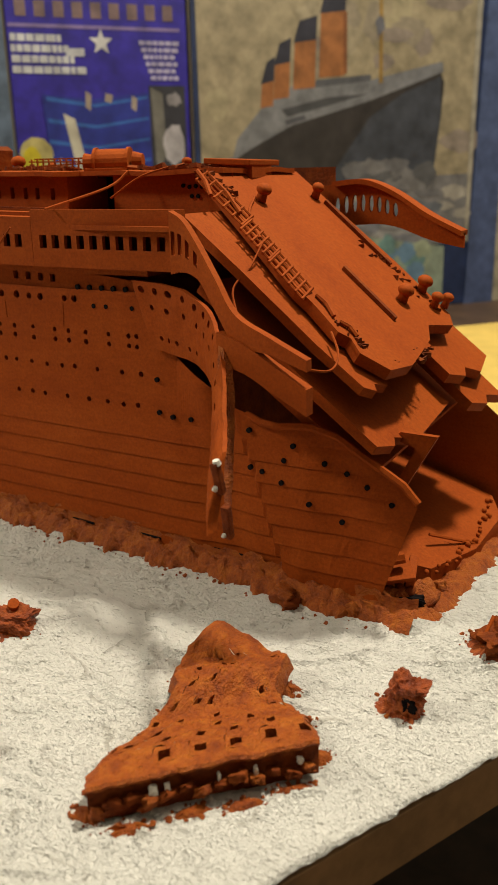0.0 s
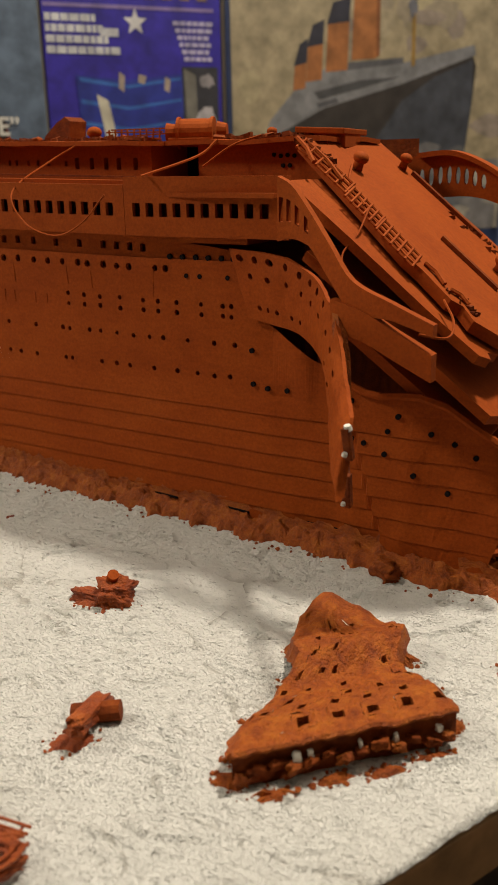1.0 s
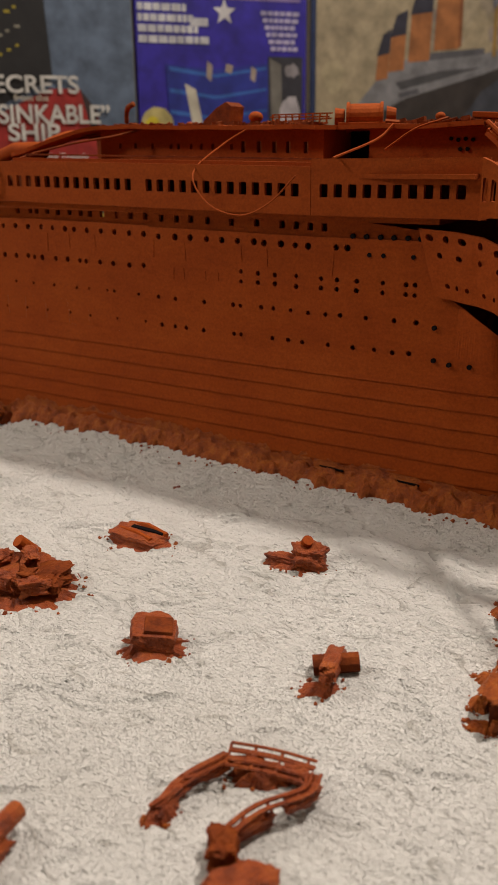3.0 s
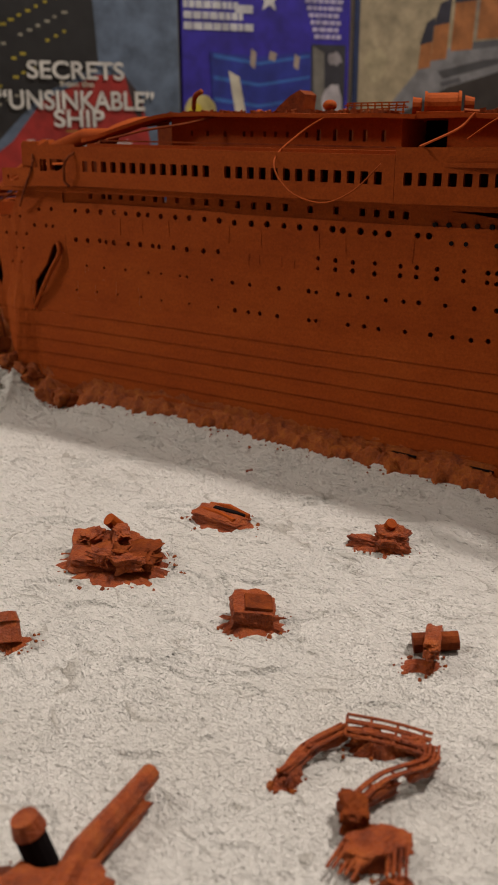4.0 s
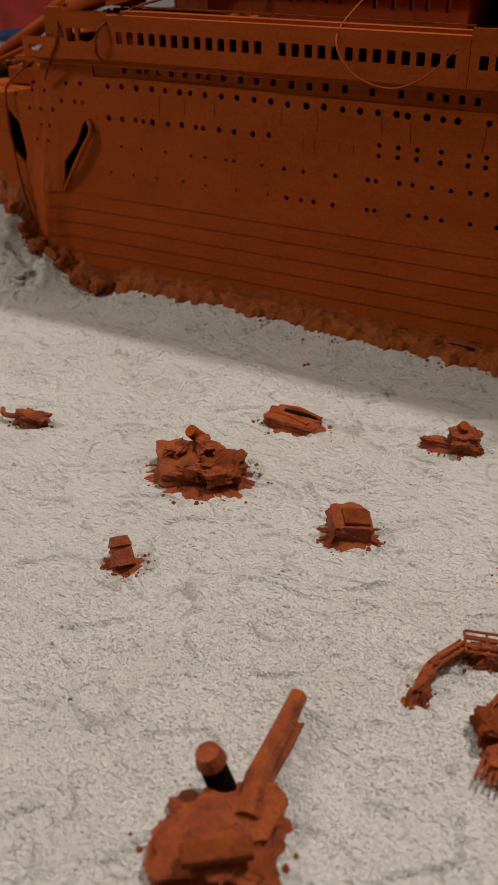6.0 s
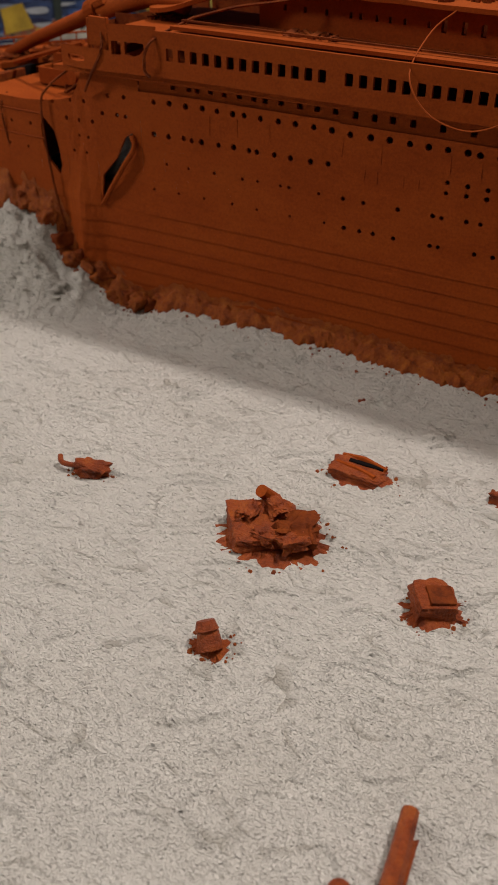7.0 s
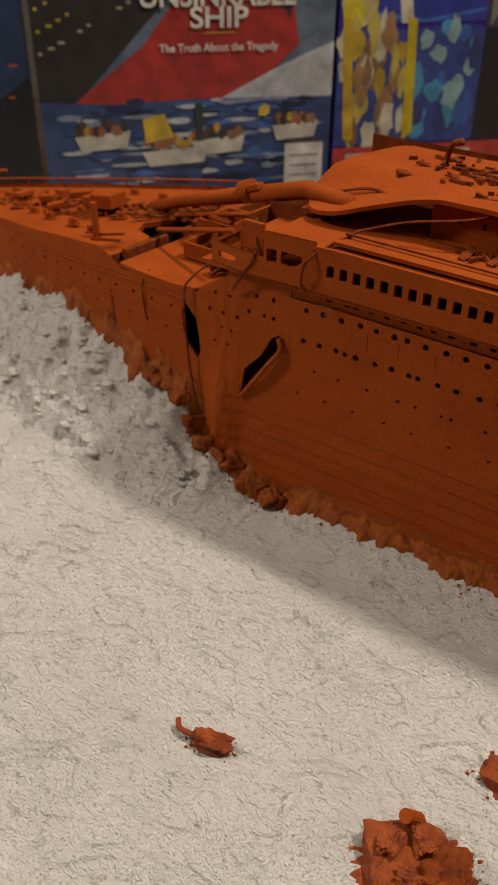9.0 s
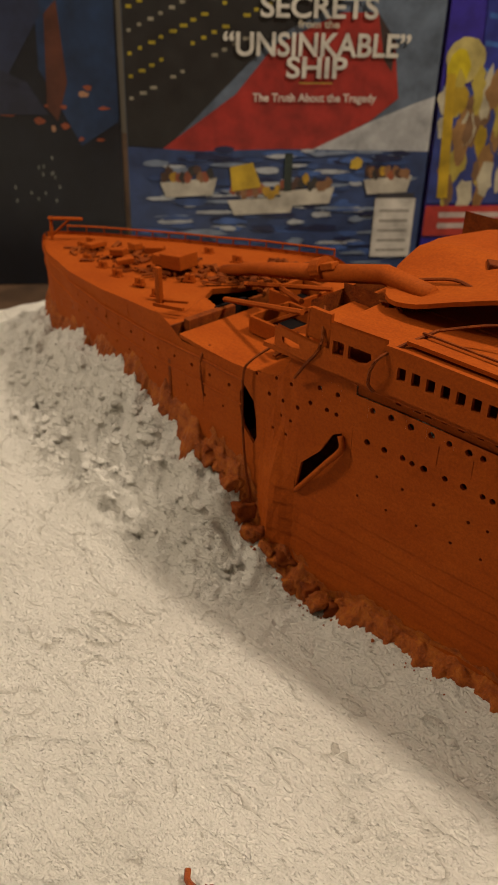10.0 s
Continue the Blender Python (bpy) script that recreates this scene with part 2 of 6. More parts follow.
def board_height(x, y):
    """The plaster's height: banks along the bow, trowel unevenness."""
    bank = 0.0
    fx = [-0.80, -0.74, -0.69, -0.63, -0.58, -0.53, -0.495, -0.462, -0.447, -0.438, -0.425, -0.410, -0.36, -0.25, -0.10]
    fh = [0.000, 0.036, 0.046, 0.058, 0.062, 0.052, 0.040, 0.026, 0.012, 0.002, 0.003, 0.010, 0.010, 0.007, 0.004]
    fw = [0.05, 0.065, 0.066, 0.066, 0.060, 0.052, 0.045, 0.036, 0.026, 0.020, 0.020, 0.03, 0.034, 0.034, 0.03]
    h, w = float(np.interp(x, fx, fh)), float(np.interp(x, fx, fw))
    edge = hull_y(x, 0.03) if x > -0.74 else 0.29
    d = (edge - y) / w
    if y > 0.2925:
        d = (y - (0.585 - edge)) / w
    if d < -0.15 and x > -0.735:
        h *= 0.25
    if d < 1:
        k = max(0.0, min(1.0, 1 - max(0.0, d)))
        bank = h * (k * k * (3 - 2 * k))
    q = Vector((x, y, 0.0))
    rough = max(0.0, min(1.0, bank / 0.010)) * max(0.0, min(1.0, (-0.438 - x) / 0.03))
    z = bank + 0.0011 * noise.noise(q * 22) + 0.0007 * noise.noise(q * 75) + 0.0005 * noise.noise(Vector((x * 150 + y * 120, y * 320 - x * 240, 0))) + 0.00045 * noise.noise(q * 330)
    # scalloped trowel laps: shallow rises that end in a sharp drop
    a, b = x * 0.85 + y * 0.53, y * 0.85 - x * 0.53
    lap = noise.noise(Vector((a * 34, b * 62, 3.0))) * 3.2
    z += 0.0017 * (lap - math.floor(lap) - 0.5) * max(0.0, min(1.0, 0.45 + 2.4 * noise.noise(q * 55)))
    if rough > 0:
        q3 = Vector((x, y, bank * 0.9))
        crag = 0.5 - abs(noise.noise(q3 * 48)) * 2.2 + 0.45 * (0.5 - abs(noise.noise(q3 * 105)) * 2.2) + 0.22 * (0.5 - abs(noise.noise(q3 * 240)) * 2.2)
        z += rough * (0.0060 * crag + 0.008 * noise.noise(q3 * 24) + 0.005 * (0.42 - noise.voronoi(q3 * 75)[0][0]))
    return z


YC = 0.2925
BX = [-0.747, -0.742, -0.735, -0.72, -0.70, -0.65, -0.60, -0.55, -0.50, -0.45, -0.18, -0.05]
BB = [0.0006, 0.006, 0.011, 0.020, 0.029, 0.045, 0.056, 0.063, 0.0655, 0.0665, 0.054, 0.054]


def hull_y(x, z):
    b = float(np.interp(x, BX, BB))
    flare = 1.0 - max(0.0, min(1.0, (-0.50 - x) / 0.22)) * 0.35 * max(0.0, min(1.0, (0.09 - z) / 0.09))
    return YC - b * flare


TX = [-0.75, -0.70, -0.627, -0.59, -0.545, -0.538, -0.528, -0.515, -0.481, -0.468, -0.462, -0.455, -0.40, -0.235, -0.208, -0.1915, -0.188, -0.1789, -0.170, -0.165, -0.157, -0.150, -0.1417, -0.1257, -0.115, -0.1055, -0.088, -0.086]
TZ = [0.082, 0.086, 0.094, 0.099, 0.1045, 0.102, 0.0965, 0.097, 0.100, 0.102, 0.104, 0.1175, 0.1195, 0.1150, 0.1126, 0.1105, 0.0880, 0.0837, 0.0785, 0.0748, 0.0712, 0.0690, 0.0656, 0.0672, 0.0645, 0.0585, 0.0490, 0.0465]


def fold_x(z):
    """Where the after plate laps over the hull beside the break."""
    return float(np.interp(z, [0.012, 0.019, 0.027, 0.040, 0.054, 0.071], [-0.1370, -0.1400, -0.1430, -0.1460, -0.1517, -0.157]))


def hull_top(x):
    return float(np.interp(x, TX, TZ))


def trim(x):
    """How the model's decks rise towards the bow and then dip."""
    return float(np.interp(x, [-0.75, -0.52, -0.40, -0.24], [0.86, 1.01, 1.023, 1.0]))


def on_hull(x, z, depth=0.0, proud=0.0):
    """The port plating: x along the ship, z as at the break."""
    zz = min(z * trim(x), hull_top(x)) if z > 0 else z
    curl = 0.006 * max(0.0, min(1.0, (x + 0.182) / 0.015)) * max(0.0, min(1.0, (zz - 0.074) / 0.012))
    dent = 0.0012 * noise.noise(Vector((x * 28, zz * 28, 2.0))) + 0.0005 * noise.noise(Vector((x * 90, zz * 90, 5.0)))
    torn = max(0.0, min(1.0, (x + 0.20) / 0.04))
    lean = 0.017 * max(0.0, min(1.0, (x + 0.14) / 0.054)) * max(0.0, 1 - zz / 0.051)
    over = x - fold_x(zz)
    lap = 0.0040 * max(0.0, min(1.0, over / 0.0012)) * max(0.0, 1 - max(0.0, over) / 0.034) * max(0.0, min(1.0, (zz - 0.010) / 0.008))
    # the crumpled panel between the two forward gashes
    fx = max(0.0, 1 - abs(x + 0.461) / 0.012)
    crumple = fx * (0.0055 * max(0.0, min(1.0, (0.078 - zz) / 0.03)) + 0.0004 * math.sin(x * 700 + zz * 160))
    return Vector((x - lean, hull_y(x, zz) + depth - proud - curl - lap - crumple + dent * (0.35 + 1.6 * torn), zz))


def build_ground():
    xs = [-0.86 + 0.93 * i / 660 for i in range(661)]
    ys = [-0.30 + 0.007 * j for j in range(29)] + [-0.100 + 0.001 * j for j in range(360)] + [0.262 + 0.006 * j for j in range(46)]
    nx, ny = len(xs) - 1, len(ys) - 1
    pts = []
    inside = []
    k = len(BOARD)
    for i in range(nx + 1):
        for j in range(ny + 1):
            x, y = xs[i], ys[j]
            ok = all((BOARD[(a + 1) % k][0] - BOARD[a][0]) * (y - BOARD[a][1]) - (BOARD[(a + 1) % k][1] - BOARD[a][1]) * (x - BOARD[a][0]) > 0 for a in range(k))
            inside.append(ok)
            if not ok:
                best = None
                for a in range(k):
                    p, q = Vector(BOARD[a]), Vector(BOARD[(a + 1) % k])
                    t = max(0.0, min(1.0, (Vector((x, y)) - p).dot(q - p) / (q - p).length_squared))
                    c = p.lerp(q, t)
                    g = (c - Vector((x, y))).length
                    if best is None or g < best[0]:
                        best = (g, c)
                if best[0] < 0.009:
                    x, y = best[1]
                    pts_z = board_height(x, y) - 0.0012
                else:
                    pts_z = 0.0
                pts.append((x, y, pts_z))
            else:
                pts.append((x, y, board_height(x, y)))
    faces = []
    for i in range(nx):
        for j in range(ny):
            q = (i * (ny + 1) + j, (i + 1) * (ny + 1) + j, (i + 1) * (ny + 1) + j + 1, i * (ny + 1) + j + 1)
            if any(inside[a] for a in q):
                faces.append(q)
    me = bpy.data.meshes.new("ground")
    me.from_pydata(pts, [], faces)
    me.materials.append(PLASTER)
    for p in me.polygons:
        p.use_smooth = True
    bm = bmesh.new()
    bm.from_mesh(me)
    bmesh.ops.delete(bm, geom=[v for v in bm.verts if not v.link_faces], context="VERTS")
    bm.to_mesh(me)
    bm.free()
    ob = new("ground", me)
    return tagged(ob, "rough white plaster seabed trowelled on a board", "seabed", kind="structure")


build_ground()
bm = bmesh.new()
slab(bm, [(x, y) for x, y in BOARD], 0.016, lambda u, v, w: Vector((u, v, w - 0.0022)))
PLY = plain("raw_plywood_edge", (0.36, 0.20, 0.09), 0.75, 0.3, 80.0)
tagged(part("base_board", bm, PLY), "raw plywood baseboard under the plaster seabed", "board")
bm = slab(bmesh.new(), [(-0.285, -0.29), (0.0, 0.36), (0.22, 0.87), (0.10, 1.50), (-1.4, 1.5), (-1.4, -0.29)], 0.03, lambda u, v, w: Vector((u, v, w - 0.0225)))
TABLE = part("table_top", bm, WOOD_DARK)
tagged(TABLE, "dark wooden table top under the board", "table")
for x, y in ((-1.3, -0.2), (-1.3, 1.4), (-0.35, -0.2), (0.0, 1.35)):
    part("table_leg", box(bmesh.new(), (x, y, -0.401), (0.06, 0.06, 0.697), bev=0.004), WOOD_DARK, TABLE)
tagged(part("folder", box(bmesh.new(), (-0.215, 0.735, -0.0190), (0.34, 0.32, 0.006), (0, 0, 52), 0.001), YELLOW), "flat yellow cardboard folder lying on the table", "folder")

# ---- the ship ----
SHIP = thing("shipwreck_model", (-0.4, YC, 0.0), "rust-orange painted scale model of a broken sunken liner's bow half", "ship model")


def sp(name, bm, mat=None, label="", smooth=False, parent=None):
    return part(name, bm, mat or RUST, parent or SHIP, label, smooth)


def hull_zone(x0, x1, rows, gash=None, step=0.008):
    """One length of port plating. rows: (height, hole radius, positions along the ship)."""
    bm = bmesh.new()
    lo, hi = (0.060, 0.1185)
    step = min(step, 0.003) if -0.48 < x1 < -0.42 else step
    edges = [-0.012, 0.0, 0.0075, 0.015, 0.0225, 0.030, 0.0375, 0.045, 0.0525, 0.060]
    if gash is not None and gash[0] < 0.055:
        edges = edges[:-1]
        lo = 0.0525
    for a, b in zip(edges, edges[1:]):
        strake = bmesh.new()
        pierced(strake, lambda x, z, d: on_hull(x, z, d, 0.0005 * (b - z) / 0.0075 if a >= 0 else 0.0005), x0, x1, a, b, step=step)
        sp("plate_strake", strake)
    if gash is not None:
        gz0, gz1, gx, gz, outline = gash
        if gz0 > lo:
            pierced(bm, on_hull, x0, x1, lo, gz0, step=step)
        pierced(bm, on_hull, x0, x1, gz0, gz1, [(gx, gz, (x1 - x0) / 2, outline)], depth=0.0012)
        lo = gz1
    rows = sorted((r for r in rows if r[0] > lo), key=lambda r: r[0])
    for i, (z, r, xs) in enumerate(rows):
        top = hi if i == len(rows) - 1 else (z + rows[i + 1][0]) / 2
        xs = sorted(x for x in xs if x0 + r < x < x1 - r)
        holes = []
        for j, x in enumerate(xs):
            gap = min([r * 3.2] + [abs(x - q) for k, q in enumerate(xs) if k != j])
            rr = r * random.uniform(0.98, 1.22)
            shape = square_hole(0.0013, 0.0015) if z > 0.111 else round_hole(rr)
            holes.append((x, z + random.uniform(-0.0002, 0.0002), gap / 2, shape))
        inset = 0.0008 if z > 0.111 and x1 < -0.19 and x0 > -0.43 else 0.0
        pierced(bm, lambda u, w, q: on_hull(u, w, q + inset), x0, x1, lo, top, holes, step=step)
        lo = top
    if lo < hi:
        pierced(bm, on_hull, x0, x1, lo, hi, step=step)
    bmesh.ops.remove_doubles(bm, verts=bm.verts[:], dist=1e-6)
    return sp("hull_plating", bm)


def mm(*v):
    return [-a / 1000 for a in v]


ROW_A = mm(456, 441, 432, 423, 415.4, 407.1, 398.4, 389.7, 382.2, 374.3, 368.7, 360.7, 352.1, 344.1, 335.5, 327.2, 319, 310.1, 302, 293.5, 285.7, 277.8, 269.8, 265, 257, 250.5, 244.7, 232.2, 227.4)
ROW_B = mm(468, 459.8, 451.4, 445.1, 436.6, 431.8, 423.8, 416.3, 408.3, 399.9, 395.6, 390.5, 381.6, 373.9, 366.1, 362.2, 353.5, 345.7, 336.3, 328.2)
ROW_C = mm(276.3, 268, 259.9, 249.9, 238.6, 231.6, 223.1, 212.2, 202.8, 199.2)
ROW_D = mm(410, 398, 384.2, 369.5, 361.7, 350.2, 346.1, 331.7, 320.4, 311, 295.7, 280.5, 276.8, 266.4, 260.7, 252.4, 244.2, 236.3, 229.8, 218.7, 206.9, 198)
ROW_E = mm(418, 404, 390, 375, 362.1, 345.3, 328.5, 319.1, 311.8, 305.6, 296.3, 280.1, 276.6, 261.2, 253.6, 246.9, 234.9, 223.9, 214.6, 207, 200.2)
ROW_W = mm(405.3, 396.9, 392.7, 385.7, 379, 371.5, 364.5, 358.9, 351.5, 342.6, 334.8, 326.5, 317.7, 309.5, 301.8, 293.3, 281.1, 268.8, 256.9, 250.5, 244.1, 237.9)

bow_low = [-0.70 + 0.0135 * i for i in range(16)]
hull_zone(-0.747, -0.489, [(0.074, 0.0007, bow_low), (0.086, 0.0009, [x + 0.004 for x in bow_low[4:]])])
hull_zone(-0.489, -0.470, [(0.0985, 0.0008, [-0.4825, -0.476]), (0.108, 0.0008, [])],
          (0.060, 0.094, -0.4805, 0.077, [(0.0046, 0.0000), (0.0029, 0.0075), (-0.0033, 0.0135), (-0.0059, 0.0090), (-0.0059, 0.0010), (-0.0036, -0.0070), (0.0033, -0.0135), (0.0055, -0.0090)]))
hull_zone(-0.470, -0.450, [(0.077, 0.0007, [-0.465, -0.457]), (0.0845, 0.0007, [-0.461, -0.455]), (0.092, 0.0010, ROW_B), (0.1005, 0.0009, [-0.4646, -0.456])])
hull_zone(-0.450, -0.4235, [(0.0965, 0.0009, [-0.4451, -0.4366, -0.4318]), (0.1048, 0.0010, ROW_A), (0.113, 0.0008, [])],
          (0.0525, 0.0925, -0.438, 0.071, [(0.0039, 0.0040), (0.0106, 0.0125), (0.0095, 0.0185), (0.0050, 0.0160), (-0.0006, 0.0060), (-0.0095, -0.0030), (-0.0118, -0.0175), (-0.0022, -0.0060)]))
hull_zone(-0.4235, -0.324, [(0.0652, 0.0006, ROW_E), (0.0778, 0.0007, ROW_D), (0.0905, 0.00125, ROW_B), (0.1045, 0.00125, ROW_A), (0.1120, 0.0012, ROW_W)])
hull_zone(-0.324, -0.192, [(0.0648, 0.00095, ROW_E), (0.0773, 0.00095, ROW_D), (0.0876, 0.00095, ROW_C), (0.0915, 0.00095, ROW_C),
                           (0.1040, 0.0013, [x for x in ROW_A if x < -0.2265]), (0.1115, 0.0012, [x for x in ROW_W if x < -0.236])], step=0.004)
hull_zone(-0.192, -0.166, [], step=0.001)
hull_zone(-0.166, -0.130, [], step=0.001)
hull_zone(-0.130, -0.086, [], step=0.003)

# row of torn windows and ports just behind the crack
# these ports are uncut: black discs carry the shade of a hole
PORT = bpy.data.meshes.new("porthole")
bm = cyl(bmesh.new(), (0, 0, 0), 0.001, 0.001, 0.0012, (90, 0, 0), 10)
bm.to_mesh(PORT)
bm.free()
PORT.materials.append(BLACK)


def porthole(p, k=1.0):
    ob = new("porthole", PORT)
    ob.parent, ob.matrix_parent_inverse = SHIP, Matrix.Translation(SHIP.location).inverted()
    ob.location, ob.scale = p, (k, 1, k)


for x in (-0.2253, -0.2197, -0.2139, -0.2085, -0.2029, -0.198, -0.1922):
    porthole(on_hull(x, 0.1085, 0.0004), 1.0)
for x in (-0.2181, -0.2123, -0.2004, -0.192):
    porthole(on_hull(x, 0.1017, 0.0003), 0.9)
for x, z in ((-0.1489, 0.0632), (-0.1486, 0.0497), (-0.1439, 0.0488), (-0.1360, 0.0460), (-0.1321, 0.0596), (-0.1355, 0.0540), (-0.1207, 0.0548), (-0.1129, 0.0522), (-0.1051, 0.0486), (-0.0947, 0.0443), (-0.1245, 0.0399), (-0.1112, 0.0349), (-0.1905, 0.076), (-0.1838, 0.0625), (-0.1760, 0.0625), (-0.1900, 0.0635)):
    porthole(on_hull(x, z, -0.0004), 0.95)

# starboard plating, plain
bm = bmesh.new()
pierced(bm, lambda x, z, d: Vector((x, 2 * YC - on_hull(x, z, d).y, on_hull(x, z).z)), -0.747, -0.235, -0.012, 0.1185, zstep=0.012)
pierced(bm, lambda x, z, d: Vector((x, 2 * YC - hull_y(x, z), min(z, 0.115 - 0.78 * max(0, x + 0.18)))), -0.235, -0.090, -0.012, 0.115, zstep=0.012)
sp("hull_plating", bm)

# vertical door seams and raised plate marks on the side
bm = bmesh.new()
for x, z, h in ((-0.322, 0.0985, 0.011), (-0.305, 0.0985, 0.012), (-0.276, 0.099, 0.010), (-0.2635, 0.098, 0.010), (-0.372, 0.099, 0.010), (-0.386, 0.098, 0.012), (-0.356, 0.099, 0.010), (-0.2335, 0.098, 0.016), (-0.3115, 0.0885, 0.007), (-0.306, 0.0885, 0.007), (-0.2945, 0.0885, 0.006), (-0.288, 0.0885, 0.006)):
    p = on_hull(x, z, 0.0, 0.0)
    box(bm, p, (0.0003, 0.0004, h * 0.7), (0, random.uniform(-4, 4), 0))
tagged(sp("plate_seam", bm), kind="stuff")


# ---- promenade bulwark with its row of windows ----
def on_band(x, z, depth=0.0):
    k = max(0.0, min(1.0, (-0.44 - x) / 0.03))
    return Vector((x, hull_y(x, 0.11) - 0.005 + depth + 0.003 * k, z * trim(x)))


def band_piece(x0, x1, zt, wins, thick=0.0016):
    bm = bmesh.new()
    lo = 0.1162
    for side in (0.0, thick):
        f = lambda x, z, d: on_band(x, z, side + (d if side == 0 else -d))
        pierced(bm, f, x0, x1, lo, 0.1215)
        pierced(bm, f, x0, x1, 0.1215, 0.1290, [(x, 0.1254, 0.0026, square_hole(0.00175, 0.00245)) for x in wins], depth=thick / 2)
        pierced(bm, f, x0, x1, 0.1290, zt)
    for z in (lo, zt):
        g = [[bm.verts.new(on_band(x0 + (x1 - x0) * i / 20, z, d)) for d in (0.0, thick)] for i in range(21)]
        for a, b in zip(g, g[1:]):
            bm.faces.new((a[0], b[0], b[1], a[1]))
    for x in (x0, x1):
        bm.faces.new([bm.verts.new(on_band(x, z, d)) for z, d in ((lo, 0), (zt, 0), (zt, thick), (lo, thick))])
    return sp("promenade_bulwark", bm)


band_piece(-0.4095, -0.2411, 0.1342, [-0.402 + 0.00596 * i for i in range(13)] + [-0.319 + 0.00592 * i for i in range(13)])
band_piece(-0.2409, -0.1725, 0.1370, [-0.2355 + 0.00594 * i for i in range(10)])
# forward end by the bridge: two larger openings, then a low wall with a slot
bm = bmesh.new()
for side in (0.0, 0.0016):
    f = lambda x, z, d: on_band(x, z, side + (d if side == 0 else -d))
    pierced(bm, f, -0.434, -0.4096, 0.1162, 0.1225)
    pierced(bm, f, -0.434, -0.4096, 0.1225, 0.1305, [(-0.4300, 0.1262, 0.0032, square_hole(0.0026, 0.0028)),
            (-0.4205, 0.1262, 0.0060, [(0.0055, 0.0005), (0.0050, 0.0026), (0.0, 0.0028), (-0.0048, 0.0028), (-0.0050, 0), (-0.0048, -0.0022), (-0.001, -0.0030), (0.003, -0.0018)])], depth=0.0008)
    pierced(bm, f, -0.434, -0.4096, 0.1305, 0.1355)
    pierced(bm, f, -0.464, -0.434, 0.1162, 0.1185)
    pierced(bm, f, -0.464, -0.434, 0.1185, 0.1225, [(-0.4545, 0.1203, 0.006, [(0.0055, -0.0002), (0.0052, 0.0012), (0, 0.0014), (-0.005, 0.0012), (-0.005, 0), (-0.004, -0.0012), (0, -0.0016), (0.005, -0.0012)])], depth=0.0008)
    pierced(bm, f, -0.464, -0.434, 0.1225, 0.1250)
sp("bridge_front_wall", bm)
bm = bmesh.new()
for x, z0, z1, w in ((-0.4475, 0.117, 0.1392, 0.0012), (-0.4365, 0.117, 0.1400, 0.0014), (-0.4415, 0.128, 0.1400, 0.009), (-0.4325, 0.120, 0.1375, 0.001)):
    p = on_band(x, 0.12)
    box(bm, (x, p.y + 0.003, (z0 + z1) / 2), (w, 0.002, z1 - z0), (0, random.uniform(-3, 3), 6), 0.0003)
box(bm, (-0.441, 0.238, 0.1265), (0.016, 0.016, 0.004), (0, 0, 8), 0.0006)
box(bm, (-0.452, 0.262, 0.121), (0.010, 0.05, 0.016), (0, 0, 3), 0.001)
sp("bridge_house", bm)

# the bulwark where it bends over the break and hangs down
def hanging(tops, heights, thick, holes, name, out=(0, 1, 0), mat=None):
    c = curve_through(tops, 6)
    n = len(c) - 1
    hs = np.interp(np.linspace(0, 1, n + 1), np.linspace(0, 1, len(heights)), heights)

    def place(u, w, d, back=0.0):
        k = min(n - 1, int(u * n))
        t = u * n - k
        p = c[k].lerp(c[k + 1], t)
        h = float(hs[k] * (1 - t) + hs[k + 1] * t)
        return p - Vector((0, 0, h * (1 - w))) + Vector(out) * (d + back)
    bm = bmesh.new()
    for back in (0.0, thick):
        f = lambda u, w, d: place(u, w, d if back == 0 else -d, back)
        if holes:
            pierced(bm, f, 0, 1, 0, 0.25, step=0.04, zstep=1)
            pierced(bm, f, 0, 1, 0.25, 0.75, holes, step=0.04, depth=thick / 2, zstep=1)
            pierced(bm, f, 0, 1, 0.75, 1, step=0.04, zstep=1)
        else:
            pierced(bm, f, 0, 1, 0, 1, step=0.04, zstep=1)
    for w in (0, 1):
        for k in range(24):
            bm.faces.new([bm.verts.new(place(u, w, 0, b)) for u, b in ((k / 24, 0), ((k + 1) / 24, 0), ((k + 1) / 24, thick), (k / 24, thick))])
    for u in (0, 1):
        bm.faces.new([bm.verts.new(place(u, w, 0, b)) for w, b in ((0, 0), (1, 0), (1, thick), (0, thick))])
    return sp(name, bm, mat)


win = [(0.045 + 0.085 * i, 0.5, 0.04, [((0.026 - 0.002 * i) * a, 0.20 * b) for a, b in square_hole(1, 1)]) for i in range(4)]
hanging([(-0.1725, 0.2257, 0.1370), (-0.1665, 0.2248, 0.1340), (-0.1585, 0.222, 0.1262), (-0.149, 0.2175, 0.1165), (-0.1394, 0.213, 0.1070), (-0.125, 0.209, 0.1020), (-0.1105, 0.2055, 0.0972)],
        [0.0205, 0.0165, 0.0105, 0.0105, 0.0095, 0.005, 0.0034], 0.0030, win, "promenade_bulwark")
hanging([(-0.147, 0.2140, 0.1010), (-0.135, 0.2110, 0.0985), (-0.123, 0.2085, 0.0935), (-0.1108, 0.206, 0.0885)], [0.010, 0.009, 0.0085, 0.0080], 0.004, [], "fallen_plank")
